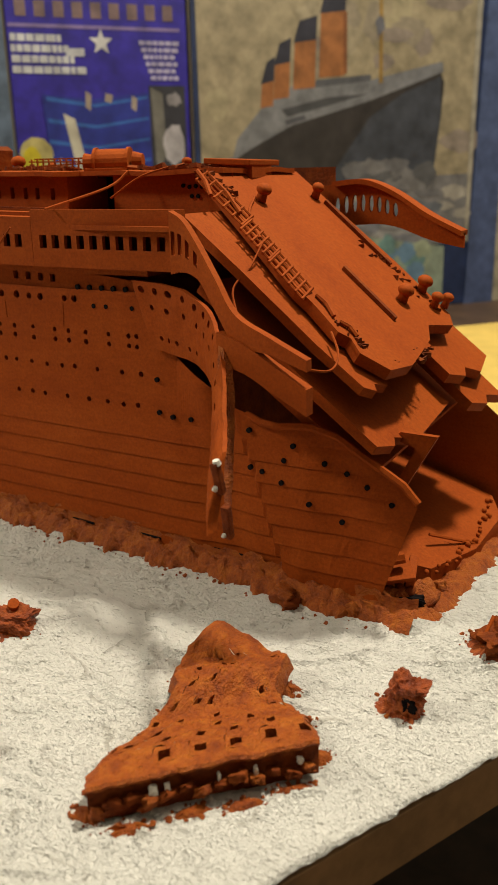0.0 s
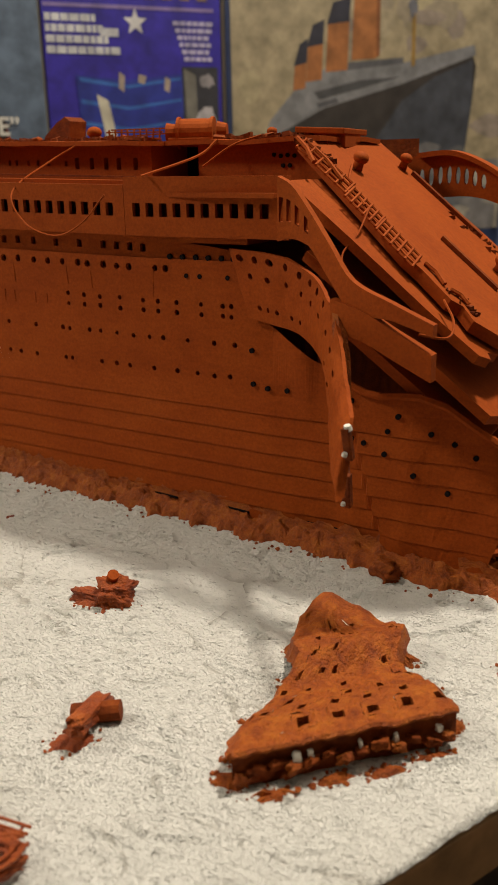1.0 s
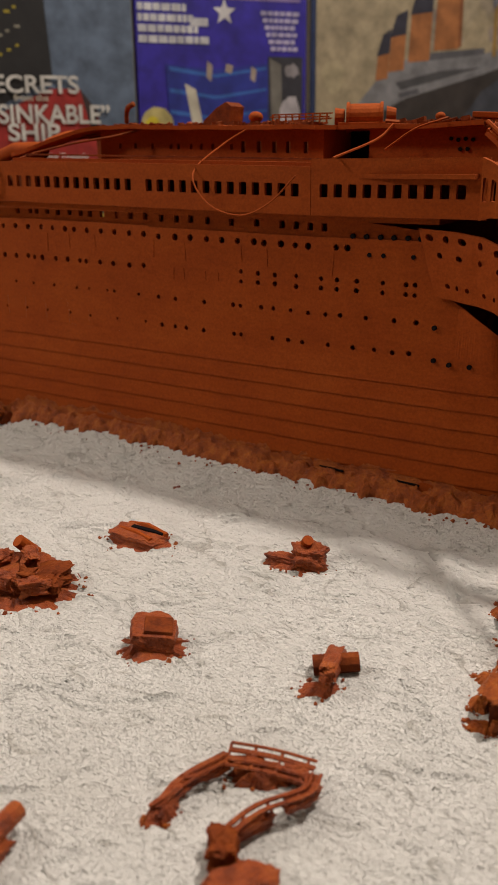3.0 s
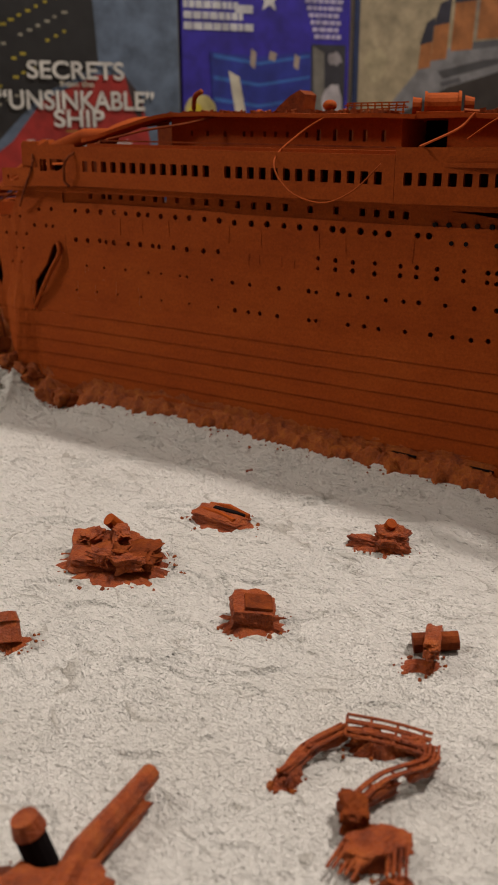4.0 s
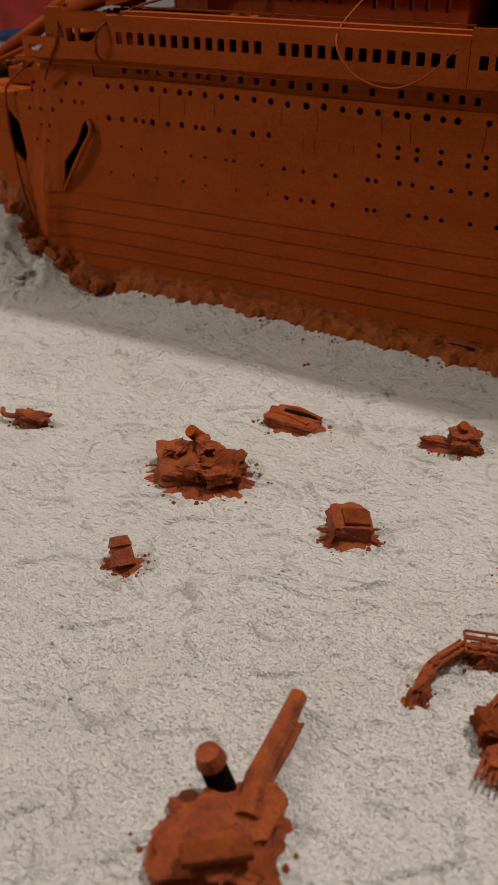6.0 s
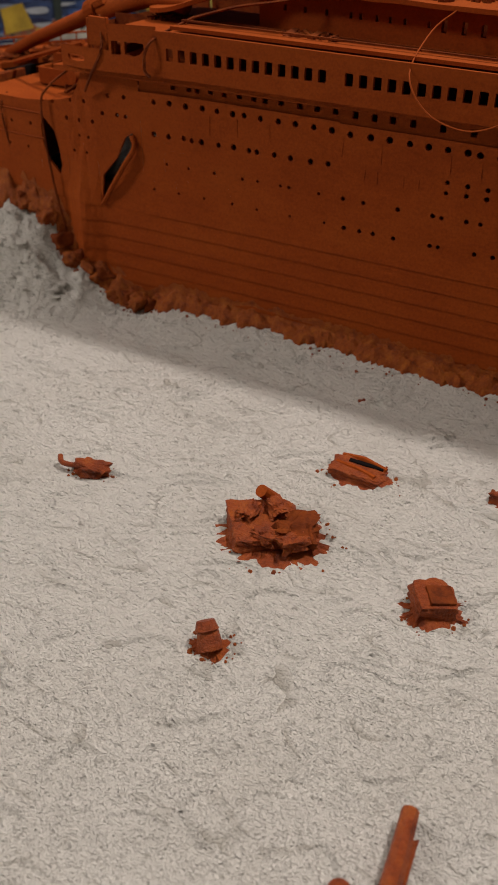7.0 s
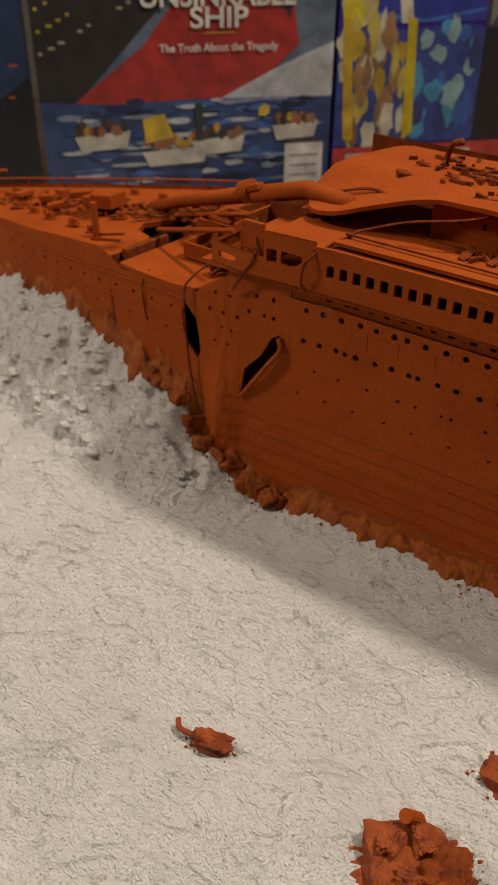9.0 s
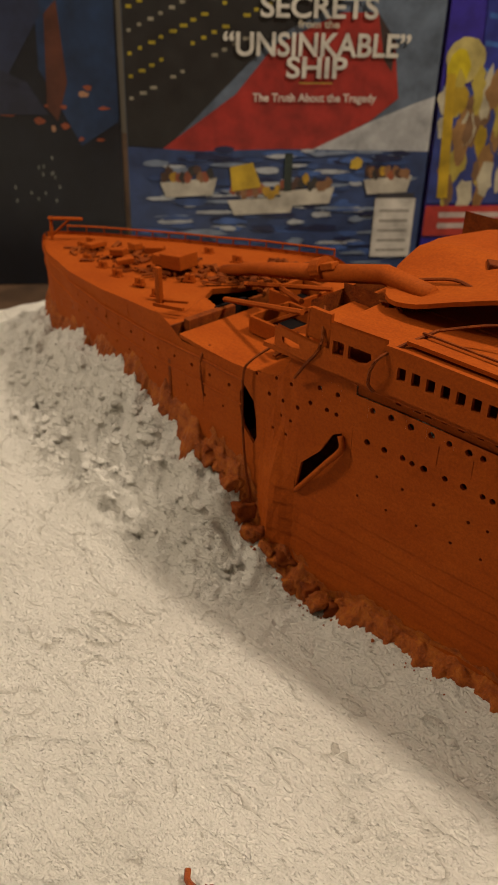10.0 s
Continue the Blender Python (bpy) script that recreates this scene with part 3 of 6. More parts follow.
# the starboard bulwark hangs likewise, seen against the books
far_holes = [(0.10 + 0.055 * i, 0.5, 0.026, [(0.017 * a, 0.22 * b) for a, b in round_hole(1)]) for i in range(10)]
hanging([(-0.185, 0.338, 0.1400), (-0.168, 0.339, 0.1430), (-0.1534, 0.339, 0.1437), (-0.140, 0.339, 0.1390), (-0.125, 0.339, 0.1300), (-0.1105, 0.339, 0.1235)],
        [0.020, 0.019, 0.0175, 0.0135, 0.0095, 0.006], 0.0016, far_holes, "promenade_bulwark")
hanging([(-0.168, 0.335, 0.1440), (-0.1534, 0.335, 0.1447), (-0.140, 0.335, 0.1400), (-0.125, 0.335, 0.1312), (-0.1105, 0.335, 0.1245)], [0.0022, 0.002, 0.002, 0.002, 0.002], 0.008, [], "handrail")

# the plating's torn end, bent outwards and hanging in one long tongue
FLAP_OUT = [(-0.1982, 0.2358, 0.1125), (-0.1863, 0.2350, 0.1118), (-0.1741, 0.2335, 0.1102), (-0.1647, 0.2310, 0.1068), (-0.1588, 0.2280, 0.1041), (-0.1532, 0.2240, 0.0997), (-0.1470, 0.2185, 0.0944), (-0.1421, 0.2130, 0.0881), (-0.1375, 0.2070, 0.0810), (-0.1324, 0.2005, 0.0737), (-0.1283, 0.1950, 0.0687), (-0.1275, 0.1890, 0.0480)]
FLAP_IN = [(-0.1905, 0.2358, 0.0881), (-0.1815, 0.2352, 0.0869), (-0.1732, 0.2340, 0.0859), (-0.1669, 0.2320, 0.0846), (-0.1608, 0.2290, 0.0820), (-0.1557, 0.2250, 0.0789), (-0.1508, 0.2195, 0.0755), (-0.1466, 0.2135, 0.0722), (-0.1421, 0.2070, 0.0670), (-0.1379, 0.2005, 0.0611), (-0.1336, 0.1940, 0.0540), (-0.1281, 0.1885, 0.0474)]


def on_flap(u, w, d):
    k = min(len(FLAP_OUT) - 2, int(u * (len(FLAP_OUT) - 1)))
    t = u * (len(FLAP_OUT) - 1) - k
    t = t * t * (3 - 2 * t) * 0.3 + t * 0.7
    a = Vector(FLAP_IN[k]).lerp(Vector(FLAP_IN[k + 1]), t)
    b = Vector(FLAP_OUT[k]).lerp(Vector(FLAP_OUT[k + 1]), t)
    p = a.lerp(b, w) + Vector((0.005, -0.016, 0.0062)) * u * u
    p.y += d - 0.0022 * math.sin(math.pi * w) * min(1.0, u * 2) + 0.0007 * noise.noise(p * 120)
    p.x += 0.25 * d + 0.0005 * noise.noise(p * 260)
    return p


def flap_ports(us, w, ru, rw):
    return [(u, w, ru * 1.5, [(ru * math.cos(q * math.pi / 4), rw * math.sin(q * math.pi / 4)) for q in range(8)]) for u in us]


bm = bmesh.new()
for back in (0.0, 0.0016):
    f = lambda u, w, d: on_flap(u, w, back + (d if back == 0 else -d))
    for w0, w1, us, ru, rw in ((0.0, 0.10, (), 0, 0), (0.10, 0.30, (0.06, 0.10, 0.14, 0.22, 0.27, 0.55, 0.66), 0.009, 0.04), (0.30, 0.55, (), 0, 0),
                               (0.55, 0.72, (0.05, 0.12, 0.19, 0.27, 0.35, 0.43, 0.52, 0.60, 0.69), 0.010, 0.045), (0.72, 0.80, (), 0, 0),
                               (0.80, 0.96, (0.03, 0.08, 0.13, 0.19, 0.25, 0.32, 0.39, 0.46), 0.0115, 0.055), (0.96, 1.0, (), 0, 0)):
        pierced(bm, f, 0, 1, w0, w1, flap_ports(us, (w0 + w1) / 2, ru, rw), step=0.02, depth=0.0008, zstep=0.1)
for w in (0, 1):
    for k in range(48):
        bm.faces.new([bm.verts.new(on_flap(u, w, q)) for u, q in ((k / 48, 0), ((k + 1) / 48, 0), ((k + 1) / 48, 0.0016), (k / 48, 0.0016))])
bmesh.ops.remove_doubles(bm, verts=bm.verts[:], dist=1e-6)
sp("torn_plating", bm)
bm = bmesh.new()
box(bm, (-0.1225, 0.1770, 0.0690), (0.0024, 0.0022, 0.0100), (14, -2, 0), 0.0004)
box(bm, (-0.1283, 0.1895, 0.0500), (0.0026, 0.0024, 0.0110), (10, 2, 0), 0.0004)
sp("strip_end", bm, RUST_DARK, "bare dark plastic strip end")
for c, w, tilt in (((-0.1222, 0.1760, 0.0738), 0.0026, -6), ((-0.1228, 0.1758, 0.0662), 0.0018, 25), ((-0.1288, 0.1880, 0.0462), 0.0016, 10)):
    sp("glue_blob", cyl(bmesh.new(), c, w * 0.5, w * 0.38, w * 0.55, (14, tilt, 0), 8), BARE, "whitish glue blob")
# a second strip that hangs behind the tongue, rough with dried paste
inner = curve_through([(-0.1455, 0.2150, 0.0975), (-0.1420, 0.2110, 0.0915), (-0.1387, 0.2070, 0.0835), (-0.1345, 0.2000, 0.0680), (-0.1303, 0.1930, 0.0538)], 6)
bm = bmesh.new()
rows = []
for i, p in enumerate(inner):
    k = i / (len(inner) - 1)
    w = 0.0022 * math.sin(math.pi * (0.22 + 0.62 * k)) + 0.0003 * noise.noise(p * 400)
    q = p + Vector((0.0004 * noise.noise(p * 300), 0, 0))
    rows.append([bm.verts.new(q + Vector((-w * 0.85, -w * 0.55, 0))), bm.verts.new(q + Vector((0.0006, -0.0009, 0.0003))), bm.verts.new(q + Vector((w * 0.85, w * 0.55, 0))), bm.verts.new(q + Vector((0.0002, 0.0012, 0)))])
for a, b in zip(rows, rows[1:]):
    for k in range(4):
        bm.faces.new((a[k], a[(k + 1) % 4], b[(k + 1) % 4], b[k]))
bm.faces.new(rows[0][::-1])
bm.faces.new(rows[-1])
sp("hanging_strip", bm, PASTE, "narrow hanging strip rough with dried paste")

# ---- decks ----
def plate(name, outline, z, thick=0.002, tilt=None, mat=None):
    f = tilt or (lambda x, y: z * trim(x))
    return sp(name, slab(bmesh.new(), outline, thick, lambda u, v, w: Vector((u, v, f(u, v) + w))), mat)


def side_line(x0, x1, n, inset, far=False):
    xs = [x0 + (x1 - x0) * i / n for i in range(n + 1)]
    return [(x, (2 * YC - hull_y(x, 0.1) - inset) if far else hull_y(x, 0.1) + inset) for x in xs]


plate("main_deck", side_line(-0.47, -0.19, 10, -0.003) + side_line(-0.19, -0.47, 10, -0.003, True), 0.1160)
# promenade deck top: a flat ledge, higher outside
plate("promenade_deck", side_line(-0.436, -0.2412, 8, -0.0030) + [(-0.2412, 0.30), (-0.44, 0.30)], 0.1330, 0.0016)
plate("promenade_deck", [(-0.2410, 0.2325), (-0.176, 0.2295), (-0.176, 0.30), (-0.2410, 0.30)], 0.1315, 0.0016)
plate("ledge", side_line(-0.405, -0.2416, 8, 0.0005) + [(-0.2416, 0.2420), (-0.405, 0.2375)], 0.1356, 0.0014)
bm = bmesh.new()
box(bm, (-0.3235, 0.2385, 0.1385), (0.16, 0.0009, 0.0007), (0, 1.2, 2.2))
sp("deck_edge_strip", bm, RUST_DARK)
plate("well_deck", side_line(-0.5300, -0.455, 4, 0.0004) + side_line(-0.455, -0.5300, 4, 0.0004, True), 0.0985, 0.002, lambda x, y: 0.0985 + 0.0006 * math.sin(80 * x))
fore = side_line(-0.742, -0.5385, 14, 0.0003)
plate("forecastle_deck", fore + [(-0.5385, 0.262), (-0.552, 0.264), (-0.560, 0.276), (-0.550, 0.288), (-0.546, 0.300), (-0.5385, 0.306)] + side_line(-0.5385, -0.742, 14, 0.0003, True), 0.1, 0.003, lambda x, y: hull_top(x) - 0.0022)
plate("forecastle_bulkhead", side_line(-0.5395, -0.5375, 1, 0.0004) + side_line(-0.5375, -0.5395, 1, 0.0004, True), 0.1, 0.05, lambda x, y: 0.1000, RUST_DARK)

# added backing walls, painted darker so the window holes read as shade
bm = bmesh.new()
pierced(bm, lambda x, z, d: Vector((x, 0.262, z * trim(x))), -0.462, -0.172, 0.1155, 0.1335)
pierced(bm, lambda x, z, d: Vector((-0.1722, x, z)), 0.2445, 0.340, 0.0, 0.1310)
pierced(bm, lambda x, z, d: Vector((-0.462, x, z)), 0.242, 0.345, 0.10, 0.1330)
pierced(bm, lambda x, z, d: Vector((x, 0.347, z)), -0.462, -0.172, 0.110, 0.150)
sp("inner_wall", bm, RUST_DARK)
# deckhouse: windowed side, dark doorway, roof
bm = bmesh.new()
wins = mm(371, 361, 350.5, 339, 334.5, 327, 321, 314.5, 304, 297.5, 289, 281, 274, 265)
f = lambda x, z, d: Vector((x, 0.2680 + d, z * trim(x)))
pierced(bm, f, -0.384, -0.2565, 0.1320, 0.1378)
pierced(bm, f, -0.384, -0.2565, 0.1378, 0.1440, [(x, 0.1410, 0.002, square_hole(0.0008 if x < -0.3 else 0.0012, 0.0012 if x < -0.3 else 0.0024)) for x in wins], depth=0.003)
pierced(bm, f, -0.384, -0.2565, 0.1440, 0.1492)
pierced(bm, lambda x, z, d: Vector((x, 0.278 + d, z)), -0.2400, -0.181, 0.1300, 0.1492)
pierced(bm, lambda x, z, d: Vector((-0.2565, x, z)), 0.268, 0.30, 0.1300, 0.1492)
sp("deckhouse_side", bm)
for dx, dz in ((0, 0), (0.003, 0.0003), (0.006, 0), (0.001, -0.0035), (0.004, -0.0035), (-0.003, 0.0005)):
    porthole((-0.2010 + dx, 0.2778, 0.1435 + dz), 0.8)
# black block fills the doorway in place of its inner shade
box(bm := bmesh.new(), (-0.248, 0.298, 0.139), (0.018, 0.01, 0.02))
sp("doorway_back", bm, BLACK, "black block standing for the shade inside the doorway")


def roof_z(x, y):
    """The deckhouse roof, sagging over its forward end."""
    z = 0.1500 * trim(x)
    fx = max(0.0, min(1.0, (-0.375 - x) / 0.055))
    sag = fx * fx * (3 - 2 * fx)
    near = max(0.0, min(1.0, (0.292 - y) / 0.030))
    tip = max(0.0, min(1.0, (-0.425 - x) / 0.03))
    return z - 0.0115 * sag * near - 0.007 * tip * tip + 0.0008 * noise.noise(Vector((x * 60, y * 60, 0)))


bm = bmesh.new()
nx, ny = 60, 14
top, low = [], []
for i in range(nx + 1):
    x = -0.448 + (0.448 - 0.181) * i / nx
    y0 = 0.2605 - 0.012 * max(0.0, min(1.0, (-0.375 - x) / 0.04)) + 0.03 * max(0.0, min(1.0, (-0.425 - x) / 0.023)) ** 2
    y0 += 0.011 * max(0.0, min(1.0, (x + 0.2565) / 0.003))
    y1 = 0.326 - 0.02 * max(0.0, min(1.0, (-0.425 - x) / 0.023)) ** 2
    col = [(x, y0 + (y1 - y0) * j / ny) for j in range(ny + 1)]
    top.append([bm.verts.new((a, b, roof_z(a, b))) for a, b in col])
    low.append([bm.verts.new((a, b, roof_z(a, b) - 0.0018)) for a, b in col])
for i in range(nx):
    for j in range(ny):
        bm.faces.new((top[i][j], top[i + 1][j], top[i + 1][j + 1], top[i][j + 1]))
        bm.faces.new((low[i][j], low[i][j + 1], low[i + 1][j + 1], low[i + 1][j]))
    for j in (0, ny):
        bm.faces.new((top[i][j], low[i][j], low[i + 1][j], top[i + 1][j]))
for i in (0, nx):
    for j in range(ny):
        bm.faces.new((top[i][j], top[i][j + 1], low[i][j + 1], low[i][j]))
sp("deckhouse_roof", bm)

# things on the roof
def barrel(name, c, r, length, yaw, bands=2):
    bm = bmesh.new()
    cyl(bm, c, r, r, length, (0, 90, yaw), 20)
    for k in range(bands):
        o = (k / max(1, bands - 1) - 0.5) * length * 0.95
        cyl(bm, (c[0] + o * math.cos(radians(yaw)), c[1] + o * math.sin(radians(yaw)), c[2]), r * 1.12, r * 1.12, length * 0.08, (0, 90, yaw), 20)
    return sp(name, bm)


barrel("roof_drum", (-0.247, 0.287, 0.1535), 0.0056, 0.015, 24)
bm = bmesh.new()
cyl(bm, (-0.2575, 0.284, 0.1535), 0.0042, 0.0036, 0.004, (0, 90, 24), 14)
cyl(bm, (-0.2365, 0.291, 0.1540), 0.0040, 0.0030, 0.004, (0, 90, 24), 14)
box(bm, (-0.247, 0.287, 0.1505), (0.022, 0.012, 0.002), (0, 0, 24), 0.0005)
sp("drum_cradle", bm)


def mushroom(c, r=0.003, h=0.006, tilt=(0, 0, 0)):
    bm = bmesh.new()
    m = pose(*c, *tilt)
    r1 = bmesh.ops.create_cone(bm, cap_ends=True, segments=12, radius1=r * 0.7, radius2=r * 0.55, depth=h)
    bmesh.ops.transform(bm, matrix=m @ pose(0, 0, h / 2), verts=r1["verts"])
    r2 = bmesh.ops.create_uvsphere(bm, u_segments=14, v_segments=8, radius=r)
    bmesh.ops.transform(bm, matrix=m @ pose(0, 0, h) @ Matrix.Diagonal((1, 1, 0.75, 1)), verts=r2["verts"])
    return sp("deck_vent", bm, smooth=True)


mushroom((-0.3025, 0.286, 0.1515), 0.0034, 0.0038)
bm = bmesh.new()
slab(bm, [(-0.335, 0.150), (-0.317, 0.150), (-0.3155, 0.1605), (-0.3185, 0.1625), (-0.324, 0.1600), (-0.331, 0.1550)], 0.011, lambda u, v, w: Vector((u, 0.2845 - w, v)))
sp("roof_hatch", bm, RUST_DARK)
for x, y in ((-0.352, 0.300), (-0.338, 0.312), (-0.31, 0.315), (-0.218, 0.300)):
    mushroom((x, y, 0.1505), 0.0022, 0.003)
bm = bmesh.new()
for i in range(9):
    x = -0.292 + 0.028 * i / 8
    box(bm, (x, 0.284, 0.1535), (0.0006, 0.0006, 0.005), (0, random.uniform(-8, 8), 0))
for k in range(4):
    box(bm, (-0.278, 0.284 + 0.003 * (k % 2), 0.1520 + 0.0013 * k), (0.030, 0.0007, 0.0006), (0, random.uniform(-2, 2), random.uniform(-3, 3)))
sp("roof_railing", bm)


def scraps(cx, cy, z, rx, ry, n, smin, smax, name="scrap", seed=1):
    """A low tangle of broken bars and chips."""
    rnd = random.Random(seed)
    bm = bmesh.new()
    for _ in range(n):
        a, q = rnd.uniform(0, 6.28), math.sqrt(rnd.random())
        x, y = cx + rx * q * math.cos(a), cy + ry * q * math.sin(a)
        zz = z(x, y) if callable(z) else z
        l = rnd.uniform(smin, smax)
        box(bm, (x, y, zz + 0.0006), (l, l * rnd.uniform(0.12, 0.4), rnd.uniform(0.0006, 0.0022)), (rnd.uniform(-15, 15), rnd.uniform(-15, 15), rnd.uniform(0, 180)))
    return tagged(sp(name, bm, RUST_DARK), kind="stuff")


scraps(-0.285, 0.285, roof_z, 0.018, 0.012, 40, 0.002, 0.010, seed=2)
scraps(-0.213, 0.289, roof_z, 0.022, 0.010, 46, 0.003, 0.012, seed=3)
scraps(-0.39, 0.300, roof_z, 0.026, 0.018, 44, 0.002, 0.008, seed=4)
scraps(-0.352, 0.257, lambda x, y: 0.1352, 0.014, 0.004, 26, 0.002, 0.009, seed=5)
scraps(-0.32, 0.276, roof_z, 0.05, 0.012, 50, 0.001, 0.005, seed=21)
scraps(-0.43, 0.262, lambda x, y: 0.136, 0.010, 0.008, 16, 0.002, 0.008, seed=6)
scraps(-0.474, 0.262, lambda x, y: 0.1005, 0.014, 0.018, 36, 0.003, 0.010, seed=7)
# raised deck blocks over the break's head
bm = bmesh.new()
box(bm, (-0.1905, 0.300, 0.1525), (0.020, 0.030, 0.0022), (0, 3, 8), 0.0004)
box(bm, (-0.1870, 0.298, 0.1490), (0.013, 0.020, 0.0060), (0, 0, 8), 0.0004)
sp("roof_locker", bm)
# horn-shaped ventilator and box on the forward roof
bm = bmesh.new()
tube(bm, curve_through([(-0.398, 0.304, 0.150), (-0.398, 0.304, 0.158), (-0.396, 0.303, 0.163), (-0.391, 0.302, 0.165)], 4), 0.0012, 8, 0.0015)
sp("ventilator", bm, RUST_DARK, smooth=True)
bm = bmesh.new()
box(bm, (-0.408, 0.288, 0.1500), (0.009, 0.007, 0.005), (0, 8, 40), 0.0005)
sp("roof_locker", bm, RUST_DARK)
bm = bmesh.new()
tube(bm, curve_through([(-0.43, 0.268, 0.1445), (-0.415, 0.270, 0.1480), (-0.40, 0.269, 0.1475), (-0.37, 0.272, 0.1520), (-0.345, 0.276, 0.1528)], 6), 0.0007)
sp("roof_pipe", bm, RUST_DARK)

# ---- forecastle and well ----
bm = bmesh.new()
tube(bm, [(-0.575, 0.298, 0.1010), (-0.540, 0.288, 0.1140), (-0.481, 0.268, 0.1330)], 0.0030, 12, 0.0040)
tube(bm, [(-0.481, 0.268, 0.1330), (-0.445, 0.267, 0.1425), (-0.420, 0.262, 0.1420)], 0.0040, 12, 0.0044)
sp("fallen_mast", bm, smooth=True)
bm = bmesh.new()
cyl(bm, (-0.4800, 0.268, 0.1352), 0.0050, 0.0052, 0.007, (0, 68, -10), 14)
box(bm, (-0.474, 0.266, 0.1385), (0.007, 0.005, 0.003), (0, -20, 0), 0.0005)
sp("crow_nest", bm)
bm = bmesh.new()
for c, s, r in (((-0.612, 0.292, 0.0995), (0.018, 0.016, 0.006), 0), ((-0.655, 0.286, 0.0935), (0.010, 0.006, 0.004), 20), ((-0.660, 0.302, 0.0925), (0.010, 0.006, 0.004), -12),
                ((-0.685, 0.290, 0.0895), (0.008, 0.012, 0.003), 0), ((-0.638, 0.300, 0.0960), (0.012, 0.005, 0.004), 30), ((-0.635, 0.276, 0.0955), (0.010, 0.005, 0.003), 60)):
    box(bm, c, s, (0, -7, r), 0.0006)
sp("windlass", bm)
for x, y in ((-0.70, 0.288), (-0.705, 0.298), (-0.67, 0.272), (-0.648, 0.268), (-0.626, 0.262), (-0.60, 0.258), (-0.575, 0.250), (-0.672, 0.310), (-0.62, 0.325), (-0.59, 0.32), (-0.582, 0.278), (-0.57, 0.30)):
    bm = bmesh.new()
    z = hull_top(x) - 0.002
    cyl(bm, (x, y, z + 0.0018), 0.0017, 0.0013, 0.0044, (0, -7, 0), 10)
    cyl(bm, (x + 0.003, y + 0.001, z + 0.0018), 0.0017, 0.0013, 0.0044, (0, -7, 0), 10)
    box(bm, (x + 0.0015, y, z + 0.0004), (0.007, 0.003, 0.001), (0, -7, 15))
    sp("bollard", bm)
scraps(-0.64, 0.292, lambda x, y: hull_top(x) - 0.002, 0.070, 0.024, 130, 0.0015, 0.009, seed=8)
scraps(-0.560, 0.305, lambda x, y: hull_top(x) - 0.001, 0.024, 0.030, 80, 0.002, 0.012, seed=9)
bm = bmesh.new()
box(bm, (-0.600, 0.287, 0.1030), (0.016, 0.014, 0.008), (0, -7, 4), 0.0006)
sp("deck_hatch", bm)
bm = bmesh.new()
box(bm, (-0.5565, 0.2385, 0.1125), (0.0032, 0.0026, 0.0185), (2, 0, 0), 0.0005)
box(bm, (-0.549, 0.2380, 0.1040), (0.020, 0.0016, 0.0016), (0, -8, 6))
box(bm, (-0.549, 0.2410, 0.1060), (0.018, 0.0012, 0.0012), (0, -10, 12))
sp("derrick_post", bm)
bm = bmesh.new()
tube(bm, [(-0.731, 0.287, 0.082), (-0.732, 0.288, 0.0965)], 0.0011)
tube(bm, [(-0.733, 0.287, 0.0955), (-0.712, 0.299, 0.0975)], 0.0012)
tube(bm, [(-0.731, 0.288, 0.085), (-0.720, 0.294, 0.0960)], 0.0009)
sp("bow_crane", bm)
bm = bmesh.new()
far = [Vector((x, y - 0.0006, hull_top(x) + 0.004)) for x, y in side_line(-0.735, -0.545, 16, 0.001, True)]
tube(bm, far, 0.0007, 5)
for p in far:
    box(bm, (p.x, p.y, p.z - 0.002), (0.0007, 0.0007, 0.005))
sp("bow_railing", bm)
for (cx, cy, cz), (sx, sy) in (((-0.497, 0.268, 0.1035), (0.026, 0.026)), ((-0.516, 0.296, 0.1045), (0.020, 0.024))):
    for dx, dy, wx, wy in ((sx / 2, 0, 0.0016, sy), (-sx / 2, 0, 0.0016, sy), (0, sy / 2, sx, 0.0016), (0, -sy / 2, sx, 0.0016)):
        sp("hatch_coaming", box(bmesh.new(), (cx + dx, cy + dy, cz), (wx, wy, 0.008), (0, 0, 0), 0.0003))
# black sheets inside the coamings stand for the shade in the open hatches
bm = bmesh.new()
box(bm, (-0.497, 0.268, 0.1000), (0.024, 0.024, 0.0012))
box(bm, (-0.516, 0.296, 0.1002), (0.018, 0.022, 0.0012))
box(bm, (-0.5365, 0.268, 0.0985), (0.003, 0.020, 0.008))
sp("hatch_opening", bm, BLACK, "black sheet standing for the shade in an open hatch")
bm = bmesh.new()
for a, b in (((-0.535, 0.262, 0.106), (-0.47, 0.246, 0.124)), ((-0.525, 0.29, 0.108), (-0.485, 0.262, 0.120)), ((-0.54, 0.28, 0.108), (-0.50, 0.30, 0.112)), ((-0.51, 0.255, 0.100), (-0.478, 0.275, 0.119))):
    tube(bm, [a, b], 0.0013, 6)
sp("derrick_boom", bm)
# black sheet under the forecastle notch, painted in for the shade below deck
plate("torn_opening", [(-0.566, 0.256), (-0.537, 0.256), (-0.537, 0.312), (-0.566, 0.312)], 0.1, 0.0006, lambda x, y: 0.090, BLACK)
barrel("well_winch", (-0.4800, 0.2510, 0.1075), 0.0036, 0.008, 75)
# bulwark remains round the well
bm = bmesh.new()
box(bm, (-0.5345, 0.252, 0.0975), (0.004, 0.03, 0.010), (0, 0, 0), 0.0005)
sp("well_bulkhead", bm, RUST_DARK)

for z, px in ((0.092, 0.0006), (0.0800, 0.0005)):
    sp("rubbing_strake", tube(bmesh.new(), [on_hull(-0.735 + 0.25 * i / 24, z, 0, px * 0.3) for i in range(25)], px, 5))
